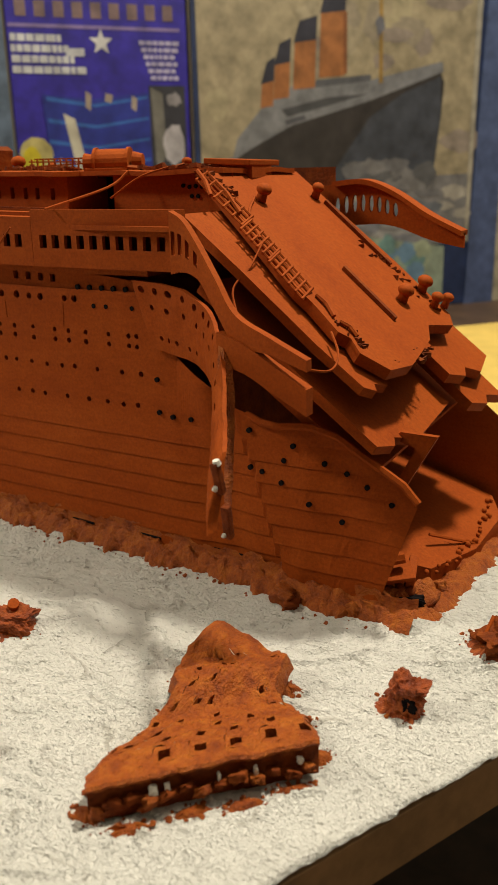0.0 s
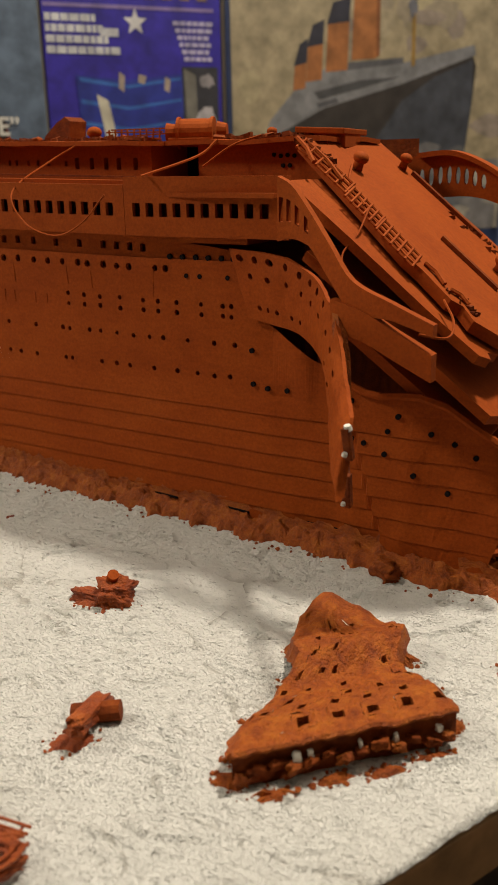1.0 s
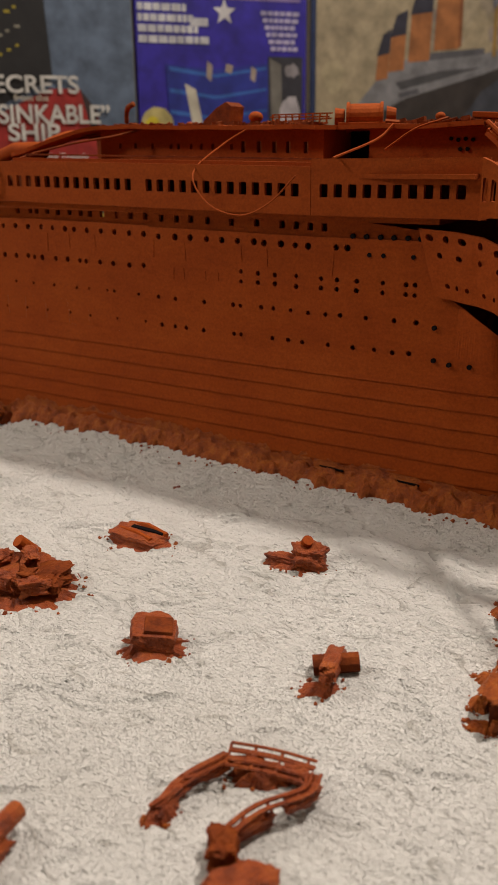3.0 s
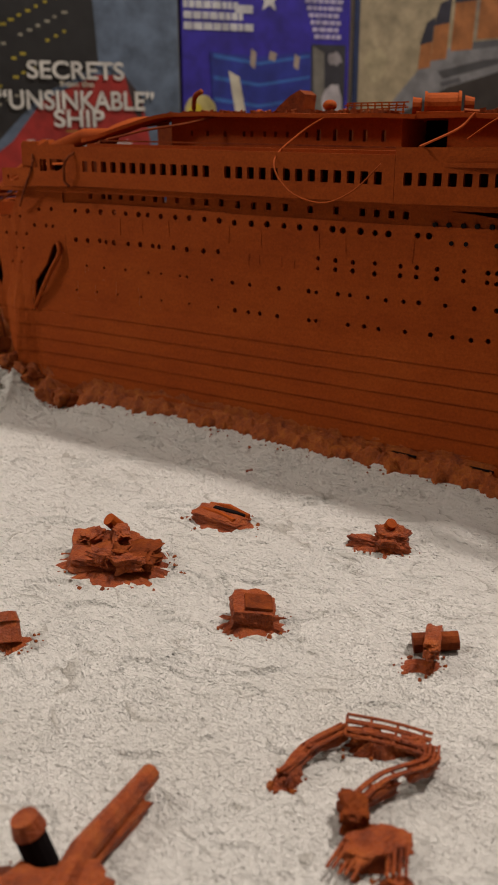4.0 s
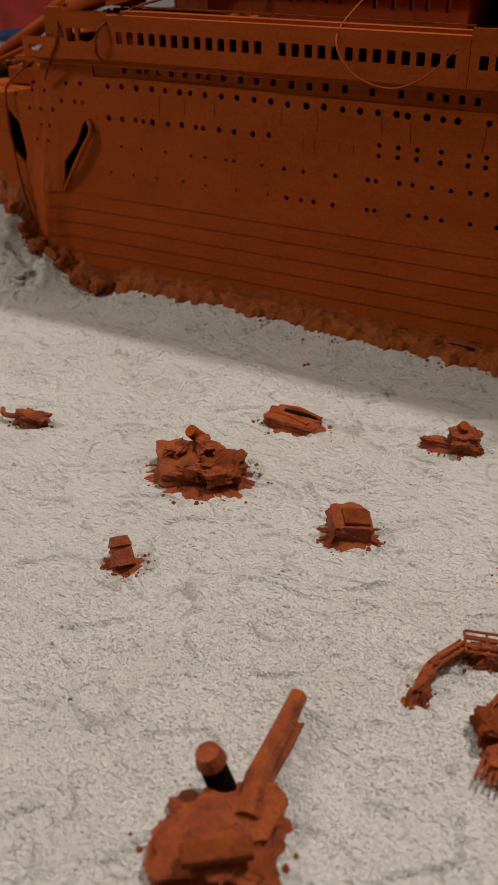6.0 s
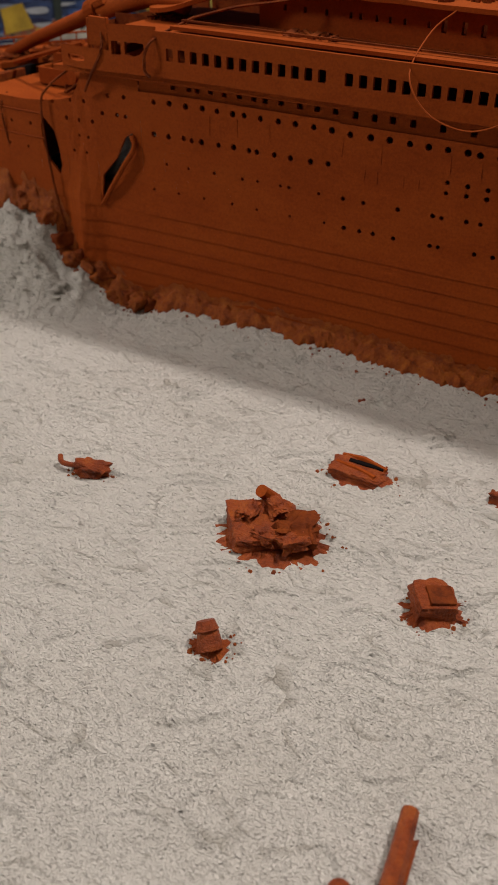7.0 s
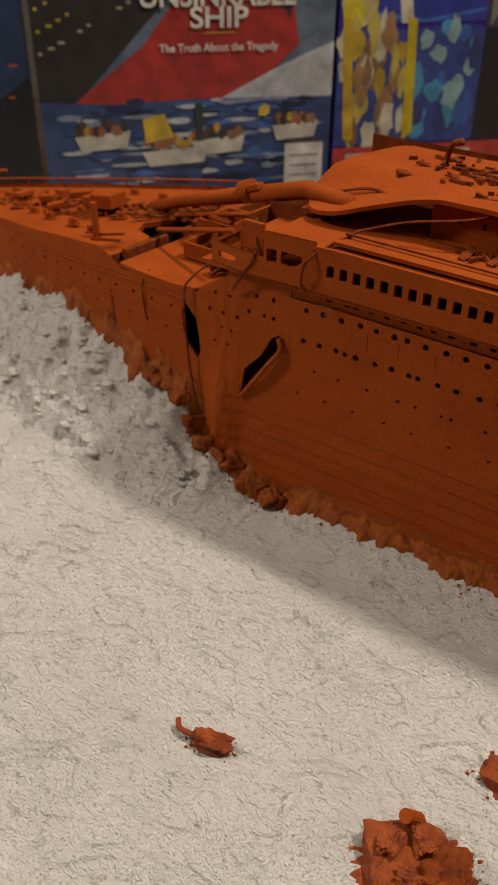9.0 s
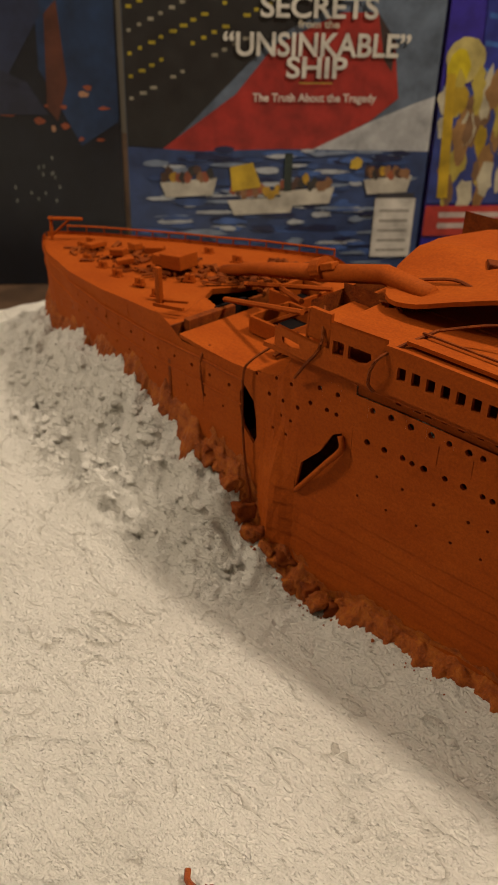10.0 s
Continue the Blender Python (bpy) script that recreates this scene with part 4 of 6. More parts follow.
# curled lip beside the forward gash
bm = bmesh.new()
c = curve_through([on_hull(-0.4285, 0.0885, 0, 0.0006), on_hull(-0.4268, 0.0835, 0, 0.0018), on_hull(-0.4328, 0.0750, 0, 0.0024), on_hull(-0.4395, 0.0660, 0, 0.0022), on_hull(-0.4492, 0.0535, 0, 0.0006)], 6)
tube(bm, c, 0.0014, 7, 0.0011)
sp("torn_lip", bm, smooth=True)

# ---- the broken after end: decks that slope down ----
SLOPE = 0.76


def sloped(name, outline, off, thick=0.003, mat=None):
    return sp(name, slab(bmesh.new(), outline, thick, lambda u, v, w: Vector((u + 0.6 * w, v, 0.137 - SLOPE * (u + 0.168) + off + w))), mat)


sloped("sloping_deck", [(-0.183, 0.262), (-0.150, 0.2500), (-0.1345, 0.2440), (-0.1290, 0.2440), (-0.1180, 0.2410), (-0.1150, 0.2440), (-0.1100, 0.2405), (-0.1020, 0.2470), (-0.1005, 0.262), (-0.1025, 0.275), (-0.1050, 0.290), (-0.1095, 0.300), (-0.1060, 0.318), (-0.110, 0.325), (-0.135, 0.329), (-0.183, 0.331)], 0.0, 0.0035)
sloped("sloping_deck", [(-0.1745, 0.2360), (-0.150, 0.2355), (-0.1220, 0.2340), (-0.1060, 0.2350), (-0.1035, 0.2395), (-0.1055, 0.2420), (-0.1035, 0.2480), (-0.1060, 0.254), (-0.1080, 0.300), (-0.1745, 0.300)], -0.0065, 0.0028)
sloped("sloping_deck", [(-0.165, 0.232), (-0.1010, 0.2350), (-0.0985, 0.2440), (-0.1005, 0.2480), (-0.0965, 0.2600), (-0.1000, 0.300), (-0.165, 0.300)], -0.0215, 0.0030)
sloped("sloping_deck", [(-0.155, 0.236), (-0.110, 0.240), (-0.105, 0.250), (-0.108, 0.340), (-0.155, 0.340)], -0.036, 0.0030)
sloped("sloping_deck", [(-0.140, 0.300), (-0.0990, 0.2960), (-0.0960, 0.3060), (-0.0985, 0.3120), (-0.0945, 0.3200), (-0.0980, 0.338), (-0.140, 0.338)], -0.0090, 0.0034)
sloped("sloping_deck", [(-0.140, 0.310), (-0.0930, 0.3060), (-0.0900, 0.3160), (-0.0925, 0.3220), (-0.0890, 0.3340), (-0.140, 0.340)], -0.0170, 0.0034)
# step along the top deck: a groove and a raised skylight frame
ang = math.degrees(math.atan(SLOPE))
for x, y, l in ((-0.126, 0.282, 0.028), (-0.150, 0.3225, 0.04)):
    sp("deck_coaming", box(bmesh.new(), (x, y, 0.137 - SLOPE * (x + 0.168) + 0.0006), (l, 0.0016, 0.0022), (0, ang, -8)), RUST_DARK)
for x, y, r in ((-0.1695, 0.279, 0.0030), (-0.1690, 0.3215, 0.0026), (-0.1205, 0.300, 0.0032), (-0.1215, 0.3225, 0.0032), (-0.1145, 0.3180, 0.0026), (-0.113, 0.3260, 0.0024)):
    mushroom((x, y, 0.137 - SLOPE * (x + 0.168)), r, 0.0045, (0, ang * 0.6, 0))


def fallen_rail(x0, x1, y0, y1):
    """A piece of ladder-like railing lying on the slope."""
    n = 5
    zf = lambda x: 0.137 - SLOPE * (x + 0.168) + 0.0014
    top = None
    for k in range(4):
        o = 0.0022 * k
        bar = tube(bmesh.new(), [(x0, y0 - o, zf(x0) - 0.0008 * k), (x1, y1 - o, zf(x1) - 0.0008 * k)], 0.00045, 5)
        ob = sp("deck_railing", bar) if top is None else part("rail", bar, RUST, SHIP)
        top = ob
    for i in range(n + 1):
        x, y = x0 + (x1 - x0) * i / n, y0 + (y1 - y0) * i / n
        part("railing_post", tube(bmesh.new(), [(x, y + 0.0004, zf(x) + 0.0002), (x, y - 0.0072, zf(x) - 0.0026)], 0.0006, 5), RUST, SHIP)


fallen_rail(-0.1815, -0.1615, 0.2620, 0.2600)
fallen_rail(-0.1600, -0.1475, 0.2570, 0.2545)
fallen_rail(-0.1465, -0.1320, 0.2530, 0.2495)
for a, b in (((-0.180, 0.262), (-0.164, 0.256)), ((-0.183, 0.258), (-0.172, 0.250)), ((-0.130, 0.249), (-0.122, 0.246)), ((-0.120, 0.246), (-0.114, 0.247))):
    sp("bent_bar", tube(bmesh.new(), [(a[0], a[1], 0.138 - SLOPE * (a[0] + 0.168)), ((a[0] + b[0]) / 2, (a[1] + b[1]) / 2 + 0.001, 0.1385 - SLOPE * ((a[0] + b[0]) / 2 + 0.168)), (b[0], b[1], 0.138 - SLOPE * (b[0] + 0.168))], 0.0008, 6))
zslope = lambda x, y: 0.1365 - SLOPE * (x + 0.168)
scraps(-0.178, 0.262, zslope, 0.006, 0.008, 14, 0.002, 0.007, seed=11)
scraps(-0.104, 0.268, lambda x, y: zslope(x, y) - 0.0015, 0.003, 0.020, 30, 0.001, 0.004, seed=12)
scraps(-0.116, 0.246, zslope, 0.006, 0.003, 16, 0.001, 0.004, seed=13)
scraps(-0.130, 0.318, zslope, 0.020, 0.006, 20, 0.001, 0.004, seed=14)
# angled bracket in the opening
bm = bmesh.new()
slab(bm, [(-0.1030, 0.0625), (-0.0999, 0.0650), (-0.0871, 0.0650), (-0.0985, 0.0440), (-0.1015, 0.0455), (-0.0945, 0.0600)], 0.0022, lambda u, v, w: Vector((u, 0.252 - w, v)))
sp("deck_bracket", bm)
# floor ramp inside; added bulkhead closes the hull, darker to stand for shade
ramp_out = [(-0.160, 0.246), (-0.112, 0.262), (-0.094, 0.272), (-0.0860, 0.300), (-0.0850, 0.330), (-0.093, 0.343), (-0.160, 0.343)]
plate("broken_floor", ramp_out, 0, 0.012, lambda x, y: 0.004 + 0.30 * max(0.0, -0.082 - x) + 0.10 * max(0.0, y - 0.29))
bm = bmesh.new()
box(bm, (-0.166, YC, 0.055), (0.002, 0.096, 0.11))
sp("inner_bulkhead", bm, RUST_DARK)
def stern_floor(x, y):
    return 0.004 + 0.30 * max(0.0, -0.082 - x) + 0.10 * max(0.0, y - 0.29)


rnd = random.Random(31)
for i in range(22):
    t = i / 21
    x, y = -0.0925 + 0.0035 * math.sin(3.1 * t) + rnd.uniform(-0.0016, 0.0016), 0.268 + 0.070 * t + rnd.uniform(-0.001, 0.001)
    bm = bmesh.new()
    o = bmesh.ops.create_icosphere(bm, subdivisions=2, radius=0.0009 * rnd.uniform(0.8, 1.5))
    for v in o["verts"]:
        v.co *= 1 + 0.3 * noise.noise(v.co * 900 + Vector((i, 0, 0)))
    bmesh.ops.translate(bm, verts=o["verts"], vec=(x, y, stern_floor(x, y) + 0.0008))
    sp("rivet_stub", bm, RUST, smooth=True)
sp("floor_seam", tube(bmesh.new(), [(-0.1080, 0.2900, stern_floor(-0.108, 0.29) + 0.0004), (-0.0925, 0.2945, stern_floor(-0.0925, 0.2945) + 0.0004)], 0.0006, 5), RUST_DARK)
bm = bmesh.new()
box(bm, (-0.1000, 0.2500, 0.0140), (0.014, 0.010, 0.0016), (12, -8, 30), 0.0004)
box(bm, (-0.0960, 0.2560, 0.0110), (0.003, 0.012, 0.010), (20, 10, 20), 0.0004)
tube(bm, [(-0.113, 0.248, 0.004), (-0.106, 0.246, 0.018), (-0.097, 0.252, 0.020)], 0.0022, 7)
sp("torn_frame", bm)
bm = bmesh.new()
tube(bm, [(-0.100, 0.285, 0.0150), (-0.086, 0.305, 0.0060)], 0.0006, 5)
sp("torn_frame", bm)
bm = bmesh.new()
c = [on_hull(x, 0.2, 0.0, 0.0008) for x in (-0.15, -0.144, -0.138, -0.131, -0.125, -0.116, -0.108, -0.10, -0.093, -0.086)]
tube(bm, c, 0.0013, 6)
sp("torn_lip", bm)

# loose wires
for pts, r in (([(-0.290, 0.262, 0.150), (-0.296, 0.250, 0.143), (-0.294, 0.226, 0.132), (-0.284, 0.2215, 0.1205), (-0.268, 0.2215, 0.1160), (-0.254, 0.2215, 0.121), (-0.243, 0.2225, 0.131)], 0.00035),
               ([(-0.2265, 0.272, 0.150), (-0.229, 0.262, 0.144), (-0.230, 0.228, 0.1372)], 0.0005),
               ([(-0.205, 0.27, 0.151), (-0.213, 0.262, 0.1475), (-0.222, 0.255, 0.140)], 0.0004),
               ([(-0.151, 0.250, 0.126), (-0.1505, 0.240, 0.118), (-0.152, 0.232, 0.112), (-0.1465, 0.226, 0.1035)], 0.0004),
               ([(-0.120, 0.240, 0.099), (-0.114, 0.233, 0.0935), (-0.113, 0.225, 0.090), (-0.118, 0.214, 0.0925)], 0.0004),
               ([(-0.1695, 0.275, 0.140), (-0.1640, 0.262, 0.134), (-0.1535, 0.252, 0.127)], 0.0005),
               ([(-0.443, 0.228, 0.140), (-0.438, 0.2215, 0.128), (-0.446, 0.222, 0.116), (-0.452, 0.2235, 0.108)], 0.0007),
               ([(-0.400, 0.240, 0.141), (-0.410, 0.2210, 0.133), (-0.4135, 0.2200, 0.1225), (-0.411, 0.2205, 0.119)], 0.0007),
               ([(-0.466, 0.240, 0.118), (-0.478, 0.2260, 0.106), (-0.4815, 0.2235, 0.095), (-0.4795, 0.2235, 0.060), (-0.474, 0.224, 0.03)], 0.0006),
               ([(-0.512, 0.232, 0.099), (-0.5125, 0.2265, 0.092), (-0.512, 0.2285, 0.070)], 0.0005),
               ([(-0.400, 0.240, 0.141), (-0.385, 0.250, 0.145), (-0.365, 0.258, 0.148), (-0.35, 0.266, 0.152)], 0.0006)):
    sp("loose_wire", tube(bmesh.new(), curve_through(pts, 6), r, 5), RUST_DARK if pts[0][0] < -0.38 else RUST, "thin loose wire")


# ---- rust-coloured skirt at the foot of the hull ----
def skirt(x0, x1, n, rnd):
    bm = bmesh.new()
    prev = None
    rows = 11
    for i in range(n + 1):
        x = x0 + (x1 - x0) * i / n
        body = 0.0098 - 0.0016 * max(0.0, min(1.0, (-0.24 - x) / 0.06)) + 0.0050 * noise.noise(Vector((x * 55, 0, 7))) + 0.0020 * noise.noise(Vector((x * 110, 0, 3)))
        hem = 0.0034 * noise.noise(Vector((x * 190, 0, 9))) + 0.0024 * noise.noise(Vector((x * 420, 0, 5))) + 0.0016 * noise.noise(Vector((x * 950, 0, 2))) + 0.0004 * rnd.uniform(-1, 1)
        yh = hull_y(x, 0.02) + 0.0015
        base = board_height(x, yh - 0.004)
        up = 0.0052 + 0.003 * noise.noise(Vector((x * 45, 3, 0))) + 0.0012 * noise.noise(Vector((x * 130, 1, 0)))
        bow = max(0.0, min(1.0, (-0.425 - x) / 0.02))
        up += bow * (0.0050 + 0.0045 * noise.noise(Vector((x * 140, 8, 0))))
        col = []
        for j in range(rows + 1):
            t = j / rows
            y = yh - max(0.002, body * t + hem * t ** 5)
            g = board_height(x, y)
            z = g + up * (1 - t ** 2.2) + 0.004 * max(0.0, 0.18 - t) / 0.18
            z += 0.0016 * noise.noise(Vector((x * 110, y * 260, 4))) + 0.0014 * noise.noise(Vector((x * 280, y * 420, 2))) + 0.0011 * noise.noise(Vector((x * 650, y * 800, 2)))
            if j == rows:
                z = g - 0.0012
            col.append(bm.verts.new((x, y, z)))
        if prev:
            for a, b, c, d in zip(prev, prev[1:], col[1:], col):
                bm.faces.new((a, b, c, d))
        prev = col
    return bm


rnd = random.Random(5)
sp("rust_skirt", skirt(-0.742, -0.086, 760, rnd), PASTE, "rough rust-orange paste along the hull foot", True)
# black bars set into the skirt stand for the shade in its slits
for x, l in ((-0.232, 0.012), (-0.199, 0.013), (-0.160, 0.026)):
    p = on_hull(x, 0.009)
    bm = bmesh.new()
    box(bm, (x, p.y + 0.0014, 0.0118), (l, 0.0042, 0.0010), (0, 2.5, 0), 0.0004)
    sp("skirt_crack", bm, BLACK, "black bar standing for shade in the cracked hull foot")
for x, y in ((-0.297, 0.215), (-0.292, 0.205)):
    bm = bmesh.new()
    box(bm, (x, y, 0.0004), (0.0034, 0.0024, 0.0012), (5, 9, 30 + 900 * y), 0.0005)
    sp("paint_chip", bm, RUST_ROUGH)
# added plate hides the plaster; darker paint stands for the shade inside
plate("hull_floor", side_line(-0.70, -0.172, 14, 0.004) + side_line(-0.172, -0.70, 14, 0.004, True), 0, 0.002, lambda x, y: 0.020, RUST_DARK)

# crumbs of dried paste strewn along the skirt
def crumbs(spots, name, owner, seed):
    rnd = random.Random(seed)
    bm = bmesh.new()
    for x, y in spots:
        r = rnd.choice((0.00028, 0.0004, 0.0005, 0.0008)) * rnd.uniform(0.8, 1.3)
        z = board_height(x, y)
        o = bmesh.ops.create_cone(bm, cap_ends=True, segments=5, radius1=r, radius2=r * 0.5, depth=r * 1.3)
        m = pose(x, y, z + r * 0.35, rnd.uniform(-40, 40), rnd.uniform(-40, 40), rnd.uniform(0, 360))
        bmesh.ops.transform(bm, matrix=m, verts=o["verts"])
    return tagged(part(name, bm, PASTE, owner), kind="stuff")


spread = []
for k in range(90):
    x = rnd.uniform(-0.47, -0.09)
    spread.append((x, hull_y(x, 0.02) - 0.008 - abs(rnd.gauss(0, 0.0022))))
crumbs(spread, "paste_crumb_scatter", SHIP, 3)

# clods of plaster heaped against the bow
def clods(n, seed):
    rnd = random.Random(seed)
    ball = bmesh.new()
    bmesh.ops.create_icosphere(ball, subdivisions=2, radius=1.0)
    vs = [v.co.copy() for v in ball.verts]
    fs = [[v.index for v in f.verts] for f in ball.faces]
    ball.free()
    pts, faces = [], []
    while n:
        x, y = rnd.uniform(-0.73, -0.445), rnd.uniform(0.16, 0.285)
        edge = hull_y(x, 0.03)
        if y > edge - 0.012:
            continue
        h = board_height(x, y)
        if h < 0.006 + 0.004 * rnd.random():
            continue
        r = rnd.choice((0.0010, 0.0014, 0.0018, 0.0026, 0.0034)) * rnd.uniform(0.8, 1.2)
        o = len(pts)
        k = rnd.uniform(0, 50)
        for v in vs:
            q = v * (1 + 0.38 * noise.noise(v * 1.3 + Vector((k, 0, 0))))
            pts.append((x + r * q.x * 1.15, y + r * q.y, h + r * (q.z * 0.42 - 0.14)))
        faces += [[o + i for i in f] for f in fs]
        n -= 1
    me = bpy.data.meshes.new("plaster_clods")
    me.from_pydata(pts, [], faces)
    me.materials.append(PLASTER)
    for p in me.polygons:
        p.use_smooth = True
    return tagged(new("plaster_clods", me), "lumpy white plaster clods heaped along the bow", "plaster", kind="stuff")


clods(170, 12)


# ---- wreckage on the seabed ----
def smear(c, rx, ry, yaw, seed, h=0.0012):
    """A thin, ragged patch of rust paste on the plaster."""
    rnd = random.Random(seed)
    bm = bmesh.new()
    n = 72
    mid = bm.verts.new((c[0], c[1], board_height(c[0], c[1]) + h))
    rings = []
    for lvl in (0.55, 1.0):
        ring = []
        for i in range(n):
            a = 2 * math.pi * i / n
            q = lvl * (1 + (0.22 * noise.noise(Vector((math.cos(a) * 2, math.sin(a) * 2, seed))) + 0.16 * noise.noise(Vector((math.cos(a) * 7, math.sin(a) * 7, seed))) + rnd.uniform(-0.05, 0.08)) * lvl)
            u, v = rx * q * math.cos(a), ry * q * math.sin(a)
            x = c[0] + u * math.cos(radians(yaw)) - v * math.sin(radians(yaw))
            y = c[1] + u * math.sin(radians(yaw)) + v * math.cos(radians(yaw))
            ring.append(bm.verts.new((x, y, board_height(x, y) + (h if lvl < 1 else -0.0004))))
        rings.append(ring)
    for i in range(n):
        j = (i + 1) % n
        bm.faces.new((mid, rings[0][i], rings[0][j]))
        bm.faces.new((rings[0][i], rings[1][i], rings[1][j], rings[0][j]))
    return bm


def chunk(bm, c, size, rot, seed, rough=0.18, cuts=4, grow=4):
    """A broken, lumpy block."""
    r = bmesh.ops.create_cube(bm, size=1.0)
    vs = r["verts"]
    es = list({e for v in vs for e in v.link_edges})
    bmesh.ops.subdivide_edges(bm, edges=es, cuts=cuts + grow, use_grid_fill=True)
    vs = bm.verts[:]
    m = pose(*c, *rot)
    for v in vs:
        p = v.co.copy()
        o = Vector((seed * 1.7, seed * 0.6, 0))
        d = noise.noise(p * 2.1 + o) * rough * 1.6 + noise.noise(p * 5.5 + o) * rough * 0.8 + noise.noise(p * 12 + o) * rough * 0.45
        p *= 1 - 0.34 * (p.length - 0.5) + d
        p.z -= 0.10 * max(0.0, p.z) * (abs(p.x) + abs(p.y))
        v.co = m @ Vector((p.x * size[0], p.y * size[1], p.z * size[2]))
    return bm


def debris(name, c, label, category="wreckage", group="wreckage on the seabed"):
    return thing(name, (c[0], c[1], 0.0), label, category, group)


# paste at the foot of the crumpled panel and round the broken end
rnd = random.Random(77)
for k in range(20):
    x = -0.505 + 0.0046 * k + rnd.uniform(-0.002, 0.002)
    w = rnd.uniform(0.0045, 0.0095)
    y = hull_y(x, 0.03) - rnd.uniform(0.001, 0.007)
    z = board_height(x, y) + rnd.uniform(0.000, 0.005)
    # every third lump is darker, standing for the shaded cavity under the panel
    sp("paste_lump", chunk(bmesh.new(), (x, y, z), (w, w * 0.8, w * rnd.uniform(0.6, 1.1)), (rnd.uniform(-30, 30), rnd.uniform(-30, 30), rnd.uniform(0, 90)), 200 + k, 0.26, 3, 2), PASTE if k % 3 else RUST_DARK, smooth=True)
for x, y, rx, ry, yaw in ((-0.118, 0.2370, 0.012, 0.008, 5), (-0.1035, 0.2400, 0.011, 0.008, 10), (-0.0890, 0.2470, 0.008, 0.007, 60), (-0.0875, 0.2600, 0.009, 0.007, 80), (-0.0860, 0.2760, 0.011, 0.0065, 85), (-0.0845, 0.2950, 0.012, 0.0065, 82), (-0.0835, 0.3150, 0.012, 0.0065, 88), (-0.0850, 0.3340, 0.010, 0.0065, 100)):
    sp("paste_patch", smear((x, y), rx, ry, yaw, int(-x * 9000), 0.0030), PASTE, smooth=True)
for k, (x, y, z, w) in enumerate(((-0.1330, 0.2300, 0.0060, 0.0075), (-0.1290, 0.2285, 0.0040, 0.0055), (-0.1010, 0.2440, 0.0060, 0.0085), (-0.0950, 0.2520, 0.0060, 0.0075), (-0.1080, 0.2350, 0.0050, 0.0065), (-0.0890, 0.2660, 0.0040, 0.0055), (-0.1000, 0.2470, 0.0030, 0.0130), (-0.0930, 0.2560, 0.0030, 0.0120), (-0.0965, 0.2500, 0.0050, 0.0090))):
    sp("paste_lump", chunk(bmesh.new(), (x, y, z), (w, w * 0.8, w * 0.8), (20 * k, 15, 37 * k), 240 + k, 0.28, 3, 3), RUST_DARK if k in (1, 3) else PASTE, smooth=True)
# solid black lump, put in for the shade of a recess
sp("dark_hollow", chunk(bmesh.new(), (-0.0935, 0.2490, 0.0050), (0.0100, 0.0040, 0.0050), (0, 0, 25), 252, 0.2, 3, 2), BLACK, "black lump standing for the shade of a recess in the paste")

# big slab with a broken hatch
d = debris("deck_fragment", (-0.283, 0.106), "thick rust-brown deck fragment with a post, on white plaster")
part("paste_smear", smear((-0.281, 0.1065), 0.021, 0.017, 20, 21), RUST_ROUGH, d)
part("body", chunk(bmesh.new(), (-0.2845, 0.1065, 0.003), (0.0255, 0.0220, 0.0070), (3, 4, 38), 4, 0.10, 6), RUST_ROUGH, d)
part("step", chunk(bmesh.new(), (-0.2730, 0.1110, 0.003), (0.014, 0.014, 0.007), (0, 0, 20), 6, 0.25, 5), RUST_DARK, d)
bm = bmesh.new()
cyl(bm, (-0.2890, 0.1170, 0.0082), 0.0026, 0.0024, 0.0090, (30, -30, 20), 12)
part("post", bm, RUST, d)
part("hatch", chunk(bmesh.new(), (-0.2760, 0.1045, 0.0060), (0.0060, 0.0050, 0.0050), (10, 10, 30), 51, 0.3, 3), RUST_DARK, d, "dark broken hatch")
for k, (x, y, z, w) in enumerate(((-0.2800, 0.0990, 0.0060, 0.008), (-0.2700, 0.1030, 0.0050, 0.009), (-0.2900, 0.1060, 0.0080, 0.010), (-0.2830, 0.1130, 0.0080, 0.009))):
    part("lump", chunk(bmesh.new(), (x, y, z), (w, w * 0.6, 0.0045), (0, 0, 47 * k), 70 + k, 0.35, 3), RUST_ROUGH, d)

d = debris("lifeboat_hull", (-0.270, 0.1545), "small crushed rust-brown boat hull lying on white plaster")
part("paste_smear", smear((-0.2695, 0.1540), 0.0145, 0.0085, 8, 22), RUST_ROUGH, d)
part("body", chunk(bmesh.new(), (-0.2700, 0.1543, 0.0018), (0.022, 0.0115, 0.0056), (0, 3, 6), 9, 0.12, 5), RUST_ROUGH, d)
# the split is a black bar, its shade put in as colour
bm = bmesh.new()
box(bm, (-0.2680, 0.1575, 0.0038), (0.014, 0.0022, 0.002), (0, 3, 8), 0.0004)
part("opening", bm, BLACK, d, "black bar standing for the shade in its split side")
bm = bmesh.new()
tube(bm, [(-0.2790, 0.1598, 0.0034), (-0.2700, 0.1600, 0.0046), (-0.2600, 0.1588, 0.0034)], 0.0012)
tube(bm, [(-0.2800, 0.1540, 0.0036), (-0.2700, 0.1530, 0.0044), (-0.2620, 0.1520, 0.0036)], 0.0012)
part("gunwale", bm, RUST, d)

d = debris("block_fragment", (-0.219, 0.102), "chunky rust-brown block fragment on white plaster")
part("paste_smear", smear((-0.2185, 0.1015), 0.0108, 0.0085, 30, 23), RUST_ROUGH, d)
part("body", chunk(bmesh.new(), (-0.2195, 0.1030, 0.0034), (0.0135, 0.0130, 0.0085), (6, 8, 38), 12, 0.10, 6), RUST_ROUGH, d)
